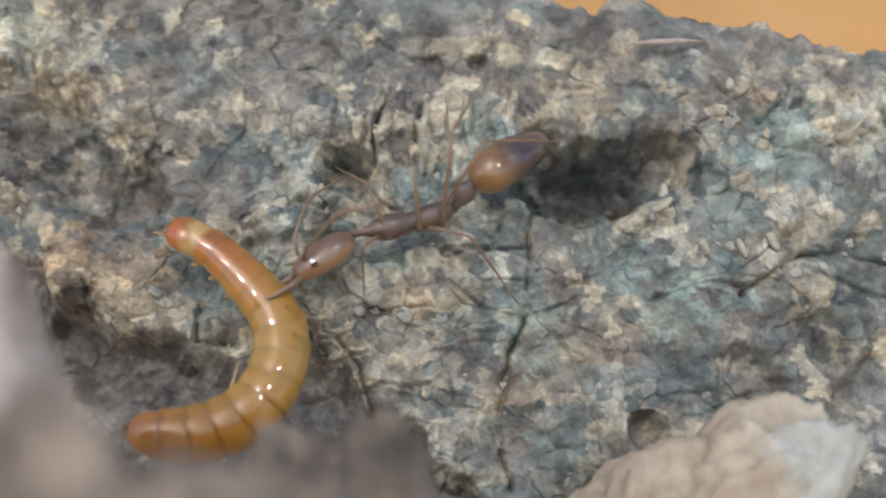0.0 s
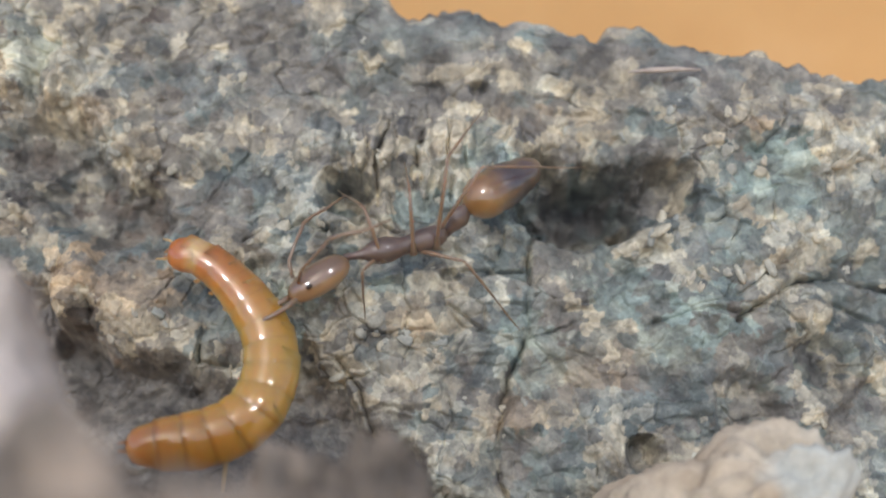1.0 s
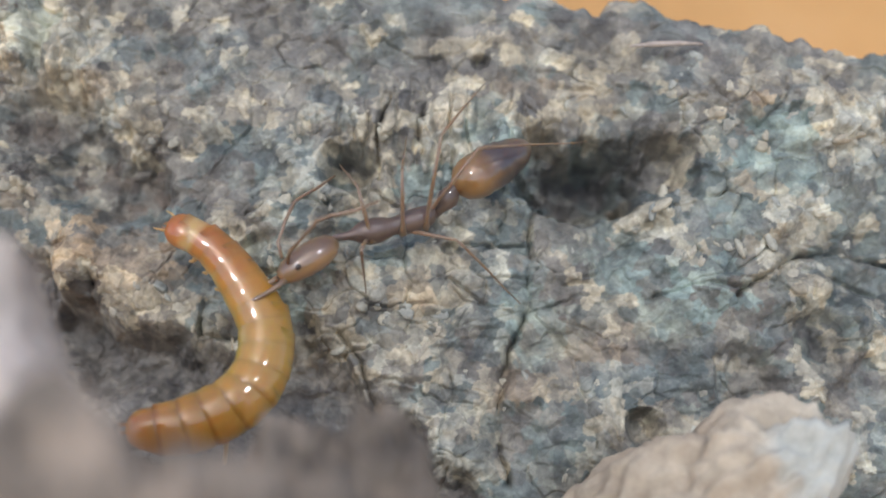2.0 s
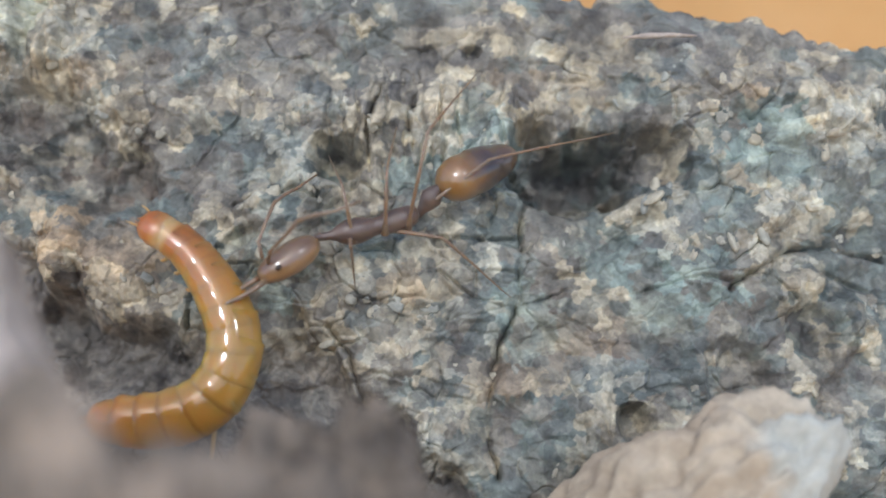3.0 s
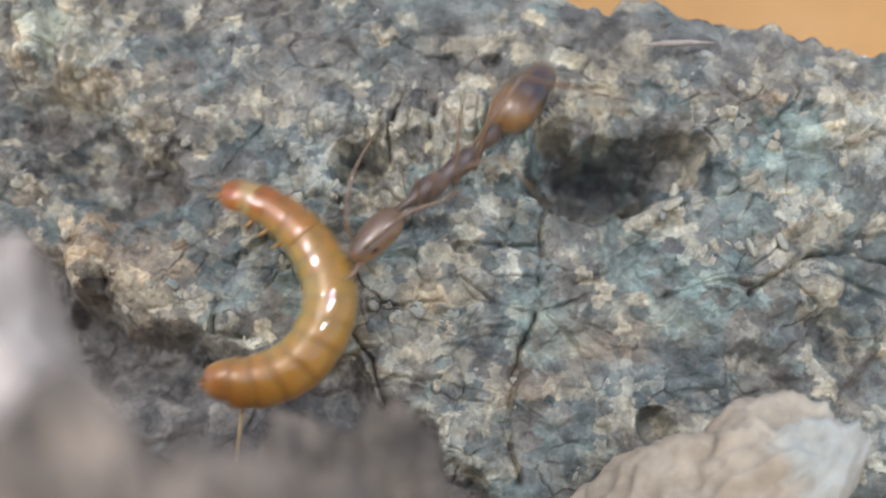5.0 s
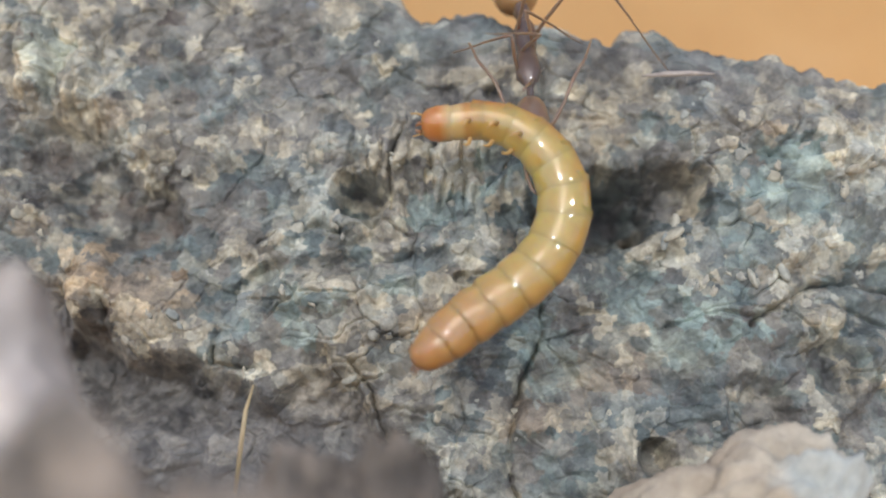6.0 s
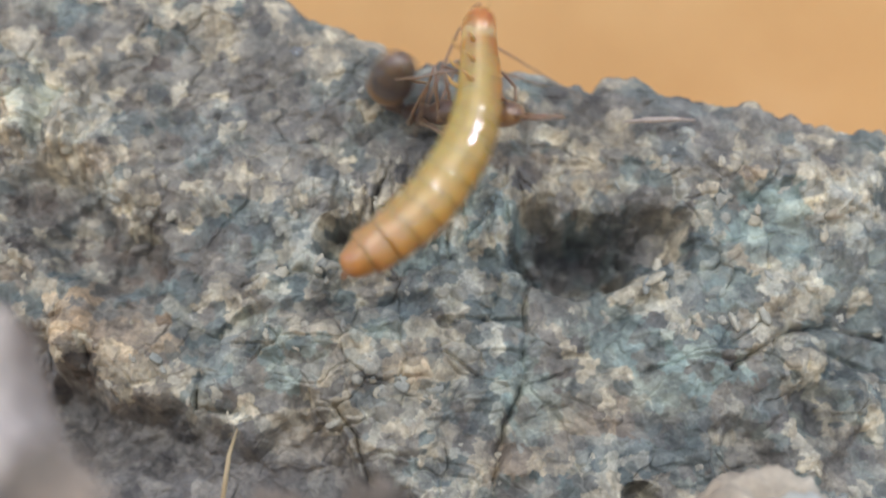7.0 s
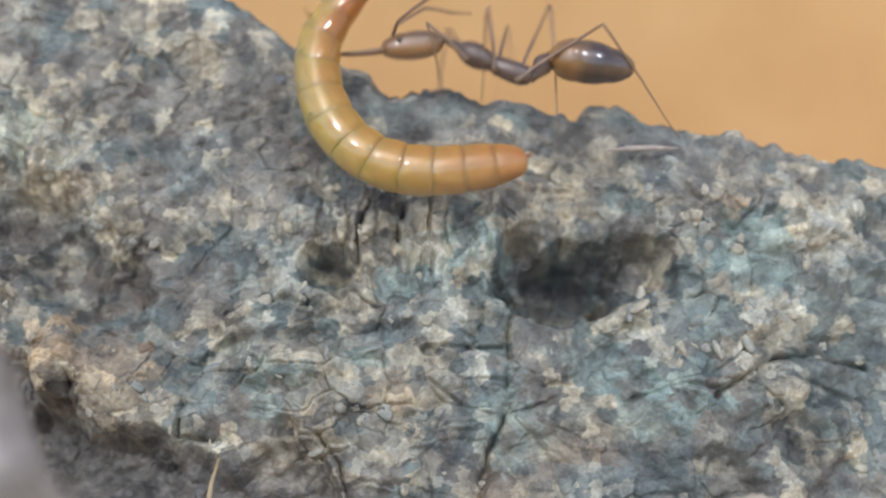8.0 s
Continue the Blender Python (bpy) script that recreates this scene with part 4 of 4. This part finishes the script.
def knee_of(hip, foot, a, b, up):
    """Where the joint of a two-part limb lies, bent towards up."""
    d = foot - hip
    n = max(min(d.length, 0.995 * (a + b)), abs(a - b) * 1.02)
    ax = d.normalized()
    side = (up - ax * up.dot(ax)).normalized()
    along = (a * a - b * b + n * n) / (2 * n)
    return hip + ax * along + side * math.sqrt(max(a * a - along * along, 0))


def motions():
    root_rows, rows = [], [[] for _ in larva_pieces]

    def bend(t, back, *points):
        """The larva's axis at t, from its head to its tail, in millimetres over the bark's face, and which way its back turns at the head."""
        line = even([on_face(p[0], p[1], p[2] if len(p) > 2 else 2.6) for p in points], len(larva_pieces) + 1)
        middle = line[len(line) // 2]
        root_rows.append((t, Matrix.Translation(middle)))
        up, last = face_dir(*back), None
        for k, (a, b) in enumerate(zip(line, line[1:])):
            ax = (b - a).normalized()
            if last:
                up = last.rotation_difference(ax) @ up
            last = ax
            rows[k].append((t, sit(*((a + b) / 2 - middle), ax, up)))

    BACK, BELLY = (0.45, 0.35, 0.8), (0.1, 0.75, -0.65)
    bend(0, BACK, (-13.17, 1.58, 2.6), (-12.12, 1.17, 2.6), (-10.99, 0.44, 2.6), (-9.86, -0.64, 2.6), (-8.81, -1.78, 2.6), (-7.97, -2.90, 2.6), (-7.71, -4.17, 2.8), (-7.91, -5.56, 3.1), (-8.60, -6.92, 3.5), (-10.17, -8.11, 3.8), (-12.21, -8.55, 4.2), (-14.29, -8.28, 4.5))
    bend(0.5, BACK, (-13.45, 1.81, 2.6), (-11.28, 0.49, 2.6), (-9.10, -1.80, 2.6), (-8.20, -4.32, 2.6), (-9.10, -6.92, 2.6), (-11.26, -8.05, 2.6), (-14.96, -8.03, 2.6))
    bend(1, BACK, (-13.30, 1.54, 2.6), (-12.31, 1.42, 2.6), (-11.16, 0.75, 2.6), (-9.99, -0.40, 2.6), (-9.12, -1.53, 2.6), (-8.53, -2.66, 2.6), (-8.28, -3.94, 2.8), (-8.47, -5.35, 3.1), (-9.12, -6.60, 3.5), (-10.64, -7.55, 3.8), (-12.56, -7.96, 4.2), (-14.47, -8.10, 4.5))
    bend(1.5, BACK, (-12.64, 1.41, 2.6), (-11.76, 0.83, 2.6), (-10.74, -0.18, 2.6), (-9.79, -1.47, 2.6), (-9.03, -2.75, 2.6), (-8.57, -4.01, 2.6), (-8.54, -5.15, 2.8), (-8.93, -6.55, 3.1), (-10.07, -7.66, 3.5), (-11.61, -8.21, 3.8), (-13.41, -8.63, 4.2), (-14.78, -8.90, 4.5))
    bend(2, BACK, (-13.44, 1.49, 2.6), (-12.38, 1.03, 2.6), (-11.22, 0.25, 2.6), (-10.26, -0.89, 2.6), (-9.46, -2.11, 2.6), (-8.79, -3.29, 2.6), (-8.62, -4.57, 2.8), (-8.81, -5.85, 3.1), (-9.59, -7.10, 3.5), (-11.12, -8.05, 3.8), (-12.91, -8.60, 4.2), (-14.53, -8.56, 4.5))
    bend(2.2, BACK, (-13.59, 1.49, 2.6), (-11.46, 0.11, 2.6), (-9.72, -2.09, 2.6), (-8.90, -4.60, 2.6), (-9.84, -7.15, 2.6), (-12.25, -8.37, 2.6), (-15.64, -8.75, 2.6))
    bend(3.3, BACK, (-14.12, 1.19, 2.6), (-12.00, -0.22, 2.6), (-10.40, -2.44, 2.6), (-9.58, -4.85, 2.6), (-10.51, -7.25, 2.6), (-12.92, -8.28, 2.6), (-16.26, -7.93, 2.6))
    bend(3.5, BACK, (-14.17, 1.25, 2.6), (-13.09, 0.82, 2.6), (-11.95, 0.11, 2.6), (-10.86, -1.02, 2.6), (-10.08, -2.28, 2.6), (-9.57, -3.53, 2.6), (-9.42, -4.79, 2.8), (-9.63, -6.19, 3.3), (-10.54, -7.43, 3.7), (-12.15, -8.11, 4.1), (-14.14, -8.39, 4.6), (-15.99, -8.15, 5.0))
    bend(4, BACK, (-14.34, 0.93, 2.6), (-13.27, 0.56, 2.6), (-12.14, -0.06, 2.6), (-11.05, -1.12, 2.6), (-10.24, -2.44, 2.6), (-9.65, -3.68, 2.6), (-9.52, -4.95, 2.8), (-9.74, -6.21, 3.3), (-10.59, -7.44, 3.7), (-12.25, -8.13, 4.1), (-14.24, -8.28, 4.6), (-16.22, -7.91, 5.0))
    bend(4.5, BACK, (-14.15, 0.94, 2.6), (-13.05, 0.71, 2.6), (-11.90, 0.00, 2.6), (-10.88, -1.14, 2.6), (-10.14, -2.41, 2.6), (-9.55, -3.67, 2.6), (-9.34, -4.94, 2.8), (-9.51, -6.22, 3.3), (-10.48, -7.60, 3.7), (-12.26, -8.15, 4.1), (-14.42, -8.18, 4.6), (-16.11, -7.94, 5.0))
    bend(4.7, BACK, (-14.09, 0.55, 2.6), (-12.88, 0.26, 2.6), (-11.71, -0.66, 2.6), (-10.88, -1.80, 2.6), (-10.22, -3.08, 2.6), (-9.71, -4.34, 2.6), (-9.60, -5.62, 2.8), (-9.98, -7.17, 3.3), (-10.96, -8.42, 3.7), (-12.34, -8.97, 4.1), (-13.86, -8.73, 4.6), (-15.07, -7.96, 5.0))
    bend(5.2, (0.1, 0.95, 0.25), (-7.95, 5.69, 3.4), (-5.39, 5.11, 3.4), (-3.11, 3.66, 3.4), (-1.83, 1.07, 3.4), (-2.36, -1.47, 3.4), (-4.41, -3.15, 3.4), (-7.97, -4.27, 3.4))
    bend(5.8, BELLY, (-1.36, 7.62, 4.4), (0.09, 7.92, 4.4), (1.77, 8.22, 4.4), (3.31, 7.75, 4.4), (4.50, 6.77, 4.4), (5.37, 5.53, 4.4), (5.71, 4.24, 4.4), (5.52, 2.68, 4.4), (4.82, 1.27, 4.4), (3.39, 0.15, 4.4), (1.48, -0.68, 4.4), (-0.42, -1.24, 4.4), (-2.86, -1.66, 4.4))
    bend(6, BELLY, (-1.46, 7.66, 4.7), (0.02, 7.80, 4.7), (1.56, 7.92, 4.7), (3.01, 7.48, 4.7), (4.20, 6.61, 4.7), (5.09, 5.26, 4.7), (5.40, 3.83, 4.7), (5.10, 2.13, 4.7), (4.12, 0.59, 4.7), (2.47, -0.79, 4.7), (0.71, -2.03, 4.7), (-0.77, -3.26, 4.7), (-1.76, -4.07, 4.7))
    bend(6.5, BELLY, (-2.49, 8.19, 5.6), (-1.11, 8.17, 5.6), (0.40, 8.12, 5.6), (1.78, 7.64, 5.6), (2.96, 6.61, 5.6), (3.96, 5.19, 5.6), (4.43, 3.59, 5.6), (4.32, 1.92, 5.6), (3.58, 0.41, 5.6), (2.15, -1.09, 5.6), (0.56, -2.30, 5.6), (-1.28, -3.32, 5.6))
    bend(6.7, BELLY, (-2.14, 9.36, 6.1), (-0.58, 9.22, 6.1), (0.93, 8.95, 6.1), (2.35, 8.00, 6.1), (3.38, 6.58, 6.1), (3.85, 4.97, 6.1), (3.83, 3.29, 6.1), (3.20, 1.78, 6.1), (1.99, 0.55, 6.1), (0.40, -0.13, 6.1), (-0.92, -0.35, 6.1), (-2.45, -0.27, 6.1))
    bend(6.8, (0.55, 0.45, -0.65), (0.53, 12.82, 6.3), (1.78, 12.03, 6.3), (3.30, 10.62, 6.3), (4.33, 9.02, 6.3), (4.58, 7.29, 6.3), (4.28, 5.44, 6.3), (3.50, 3.76, 6.3), (2.06, 2.37, 6.3), (0.27, 1.54, 6.3), (-1.19, 1.34, 6.3), (-2.52, 1.53, 6.3))
    bend(6.9, (0.7, 0.3, -0.6), (0.25, 14.25, 6.6), (1.65, 12.76, 6.6), (2.47, 10.69, 6.6), (2.73, 8.79, 6.6), (2.52, 6.78, 6.6), (1.61, 4.80, 6.6), (-0.27, 3.13, 6.6), (-3.19, 1.97, 6.6))
    bend(7, (0.8, 0.0, -0.6), (2.04, 15.08, 6.6), (2.03, 13.56, 6.6), (2.07, 11.76, 6.6), (1.92, 10.14, 6.6), (1.45, 8.39, 6.6), (0.54, 6.80, 6.6), (-0.55, 5.24, 6.6), (-1.89, 3.98, 6.6), (-3.22, 3.01, 6.6), (-4.20, 2.31, 6.6))
    bend(7.05, (0.75, -0.35, -0.5), (2.22, 14.84, 5.9), (0.79, 13.61, 5.9), (-0.76, 11.94, 5.9), (-1.73, 9.84, 5.9), (-2.13, 7.79, 5.9), (-2.25, 5.77, 5.9), (-2.01, 4.49, 5.9), (-1.63, 3.78, 5.9))
    bend(7.1, (0.55, -0.7, -0.35), (1.76, 14.43, 5.2), (-0.68, 13.80, 5.2), (-2.82, 12.26, 5.2), (-4.06, 10.14, 5.2), (-4.50, 7.91, 5.2), (-4.12, 5.72, 5.2), (-2.44, 4.72, 5.2), (0.46, 4.44, 5.2))
    bend(7.2, (0.1, -0.95, -0.05), (-2.12, 15.21, 4.0), (-4.77, 15.20, 4.0), (-7.09, 14.24, 4.0), (-8.47, 12.04, 4.0), (-8.81, 9.44, 4.0), (-7.44, 7.19, 4.0), (-4.58, 6.15, 4.0), (-0.33, 6.46, 4.0))
    bend(7.3, (0.1, -0.95, 0.25), (-3.21, 16.83, 3.9), (-6.02, 16.66, 3.9), (-8.47, 15.21, 3.9), (-9.54, 12.53, 3.9), (-9.05, 9.61, 3.9), (-6.91, 7.36, 3.9), (-3.77, 6.63, 3.9), (0.20, 7.38, 3.9))
    bend(7.4, (0.35, -0.9, 0.2), (-6.65, 17.16, 3.8), (-8.69, 16.19, 3.8), (-10.13, 13.96, 3.8), (-10.38, 11.16, 3.8), (-9.26, 8.43, 3.8), (-6.35, 6.64, 3.8), (-3.24, 6.89, 3.8), (0.03, 8.81, 3.8))
    bend(7.5, (0.15, -0.95, 0.15), (-6.45, 17.49, 3.8), (-7.72, 17.33, 3.8), (-8.95, 16.19, 3.8), (-9.53, 14.44, 3.8), (-9.68, 12.41, 3.8), (-9.16, 10.41, 3.8), (-7.94, 8.44, 3.8), (-6.25, 7.10, 3.8), (-4.11, 6.60, 3.8), (-1.85, 7.02, 3.8), (-0.00, 8.01, 3.8), (1.63, 9.07, 3.8))
    bend(7.7, (0.35, -0.9, 0.12), (-6.93, 16.45, 3.6), (-8.95, 15.09, 3.6), (-9.71, 12.25, 3.6), (-8.87, 9.48, 3.6), (-6.66, 7.61, 3.6), (-3.65, 7.14, 3.6), (-0.80, 7.84, 3.6), (2.14, 9.21, 3.6))
    bend(7.9, (0.8, -0.6, 0.1), (-4.61, 21.06, 3.5), (-5.75, 18.39, 3.5), (-6.80, 15.45, 3.5), (-6.04, 12.60, 3.5), (-4.38, 10.12, 3.5), (-1.75, 8.75, 3.5), (1.14, 8.76, 3.5), (4.04, 9.78, 3.5))
    bend(8, (0.75, -0.65, 0.1), (-1.78, 22.06, 3.4), (-2.98, 20.70, 3.4), (-4.16, 19.02, 3.4), (-5.27, 17.20, 3.4), (-5.57, 15.25, 3.4), (-5.08, 13.02, 3.4), (-4.01, 11.31, 3.4), (-2.39, 10.07, 3.4), (-0.50, 9.56, 3.4), (1.54, 9.57, 3.4), (3.57, 9.88, 3.4), (5.33, 10.11, 3.4))
    walk(larva, root_rows)
    for ob, r in zip(larva_pieces, rows):
        walk(ob, r)

    keys = {n: [] for n in ("root", "head", "trunk", "waist", "gaster")}
    limbs = {n: ([], []) for n, _, _ in LEGS}

    def stand(t, at, body, head, tail, up, feet, node=None, arch=None):
        """The ant at t: its trunk's middle, the ways of trunk, head and hind body, its back's way, its six feet, and which way the knees rise."""
        c = on_face(*at)
        d, hd, tl, u = face_dir(*body), face_dir(*head), face_dir(*tail), face_dir(*up)
        m = sit(*c, d, u)
        keys["root"].append((t, m))
        back = m.inverted()
        keys["trunk"].append((t, Matrix.Identity(4)))
        neck = c + 2.9 * MM * d
        keys["head"].append((t, back @ sit(*neck, hd, u)))
        rear = c - 2.3 * MM * d
        w = -face_dir(*node) if node else (d - tl).normalized()
        keys["waist"].append((t, back @ sit(*rear, w, u)))
        keys["gaster"].append((t, back @ sit(*(rear - 1.75 * MM * w), -tl, u)))
        for (n, x, s), f in zip(LEGS, feet):
            hip = m @ Vector((x * MM, 0.42 * s * MM, -0.42 * MM))
            foot = on_face(*f)
            a, b = FEMUR[n[0]] * MM, SHIN[n[0]] * MM
            lift = face_dir(*arch) if arch else (u + 0.25 * s * m.to_3x3().col[1]).normalized()
            knee = knee_of(hip, foot, a, b, lift)
            thigh = sit(*hip, knee - hip, lift)
            limbs[n][0].append((t, back @ thigh))
            limbs[n][1].append((t, thigh.inverted() @ sit(*knee, foot - knee, lift)))

    # feet in the order of LEGS; the ant grips the face, climbs to the ridge, swings round and walks along it
    grip = ((-5.4, 5.3, 0.5), (-3.9, -1.7, 0.5), (-1.9, 6.8, 0.5), (4.0, -2.1, 0.5), (2.3, 9.8, 0.5), (7.6, 6.5, 0.5))
    spread = (*grip[:5], (9.8, 6.5, 0.5))
    climb = ((0.5, 8.5, 1.5), (1.0, 4.5, 1.5), (-1.0, 11.0, 1.0), (6.5, 6.0, 1.0), (0.5, 13.5, 0.5), (8.5, 9.5, 0.5))
    top = ((4.7, 12.0, 1.0), (-0.1, 12.9, 1.0), (6.9, 13.6, 0.5), (1.7, 14.2, 0.5), (11.5, 12.0, 0.5), (-0.8, 16.5, 0.0))
    perch = ((3.5, 13.3, 0.5), (-1.4, 10.4, 1.0), (6.1, 13.8, 0.5), (-1.7, 12.7, 0.5), (7.9, 13.4, 0.0), (-3.0, 14.8, -1.0))
    swing = ((-3.0, 13.5, 2.0), (-4.0, 14.5, 1.0), (0.5, 13.0, 1.5), (1.0, 14.5, -0.5), (6.9, 13.5, 0.5), (2.5, 14.5, -1.0))
    stride = ((-3.9, 13.3, 1.5), (-4.8, 15.3, 0.0), (-1.5, 13.1, 1.0), (-0.5, 13.6, -0.5), (6.9, 13.5, 0.5), (2.6, 13.6, -0.5))
    step_on = ((1.3, 14.1, 1.0), (0.7, 14.6, -0.5), (3.2, 14.3, 1.0), (4.9, 14.0, -0.5), (14.1, 12.4, 0.5), (7.5, 12.7, 0.0))
    left, rise, over = (-0.93, -0.28, 0.16), (0.82, 0.54, -0.2), (0.0, 0.35, 0.95)
    bite, back = (-0.8, -0.57, 0.12), (-0.15, 0.85, 0.5)
    stand(0.0, (-1.59, 1.90, 2.4), left, bite, rise, back, grip, (0.6, 0.78, 0.12), over)
    stand(0.5, (-1.61, 1.80, 2.4), left, bite, rise, back, grip, (0.6, 0.78, 0.12), over)
    stand(1.0, (-1.95, 1.90, 2.4), left, bite, rise, back, grip, (0.6, 0.78, 0.12), over)
    stand(1.5, (-1.90, 1.30, 2.4), left, bite, rise, back, grip, (0.6, 0.78, 0.12), over)
    stand(2.0, (-2.55, 1.55, 2.4), left, bite, rise, back, grip, (0.6, 0.78, 0.12), over)
    stand(2.2, (-2.70, 1.40, 2.4), left, bite, rise, back, grip, (0.6, 0.78, 0.12), over)
    stand(3.3, (-2.93, 1.15, 2.4), left, bite, (0.84, 0.44, -0.28), back, spread, (0.6, 0.78, 0.12), over)
    stand(3.5, (-2.93, 1.15, 2.4), left, bite, (0.84, 0.44, -0.28), back, spread, (0.6, 0.78, 0.12), over)
    stand(4.0, (-2.99, 1.20, 2.4), left, bite, (0.84, 0.44, -0.28), back, spread, (0.6, 0.78, 0.12), over)
    stand(4.5, (-2.57, 0.89, 2.4), left, bite, (0.82, 0.46, -0.3), back, spread, (0.6, 0.78, 0.12), over)
    stand(4.7, (-2.65, 0.80, 2.4), left, bite, (0.82, 0.46, -0.3), back, spread, (0.6, 0.78, 0.12), over)
    stand(5.2, (1.7, 7.5, 2.6), (-0.5, -0.85, 0.1), (-0.4, -0.9, 0.1), (0.3, 0.9, -0.2), (0.1, 0.4, 0.9), climb)
    stand(5.8, (3.9, 12.5, 1.8), (0.03, -0.93, 0.37), (0.03, -0.95, 0.28), (-0.15, 0.72, -0.65), (0.0, 0.5, 0.85), top)
    stand(6.0, (3.8, 12.4, 1.8), (0.03, -0.93, 0.37), (0.03, -0.95, 0.28), (-0.15, 0.72, -0.65), (0.0, 0.5, 0.85), top)
    stand(6.5, (2.05, 12.08, 1.8), (0.3, -0.85, 0.4), (0.3, -0.9, 0.25), (-0.15, 0.72, -0.65), (0.0, 0.5, 0.85), perch)
    stand(6.7, (1.26, 11.85, 1.8), (0.75, -0.5, 0.4), (0.35, -0.85, 0.35), (-0.3, 0.9, -0.3), (0.0, 0.6, 0.8), perch)
    stand(6.9, (-0.7, 12.3, 2.2), (0.65, -0.3, 0.7), (0.8, -0.25, 0.35), (0.0, 0.8, 0.6), (0.0, 0.8, 0.6), perch)
    stand(7.0, (-0.3, 11.9, 1.4), (0.6, -0.25, 0.75), (0.72, -0.2, 0.45), (0.25, 0.02, 0.97), (0.0, 0.9, 0.45), perch)
    stand(7.1, (-0.6, 13.9, 0.0), (-0.35, 0.0, 0.94), (-0.2, 0.0, 0.97), (0.75, 0.5, 0.3), (0.0, 0.95, 0.3), swing)
    stand(7.2, (-0.6, 17.0, 0.6), (-0.8, 0.1, 0.6), (-0.75, 0.0, 0.65), (0.8, 0.3, -0.5), (0.0, 0.95, 0.3), swing)
    stand(7.3, (-1.2, 14.4, 1.2), (-0.97, 0.0, 0.25), (-0.95, 0.0, 0.3), (0.9, 0.4, -0.2), (0.0, 0.95, 0.3), swing)
    stand(7.4, (-1.0, 13.4, 1.6), (-1.0, 0.0, 0.1), (-0.97, -0.05, 0.2), (0.75, 0.5, -0.4), (0.0, 0.95, 0.3), stride, (0.6, 0.7, 0.0))
    stand(7.5, (-0.3, 13.4, 1.6), (-1.0, 0.0, 0.05), (-0.97, -0.1, 0.15), (0.72, 0.55, -0.4), (0.0, 0.95, 0.3), stride, (0.6, 0.7, 0.0))
    stand(7.7, (0.0, 14.05, 1.6), (-1.0, 0.05, 0.0), (-0.97, -0.1, 0.1), (0.85, 0.25, -0.45), (0.0, 0.95, 0.3), stride)
    stand(7.9, (3.0, 15.2, 1.6), (-0.93, 0.35, 0.0), (-0.98, -0.12, 0.05), (1.0, 0.05, 0.0), (0.0, 0.95, 0.3), step_on, (0.7, 0.7, 0.0))
    stand(8.0, (3.75, 16.2, 2.0), (-0.9, 0.42, 0.0), (-0.98, -0.15, 0.05), (0.98, -0.16, 0.0), (0.0, 0.95, 0.3), step_on, (0.6, 0.8, 0.0))
    walk(ant, keys["root"])
    for n in ("head", "trunk", "waist", "gaster"):
        walk(ant_pieces[n], keys[n])
    for n, (thigh, shin) in limbs.items():
        walk(ant_pieces[n][0], thigh)
        walk(ant_pieces[n][1], shin)


motions()
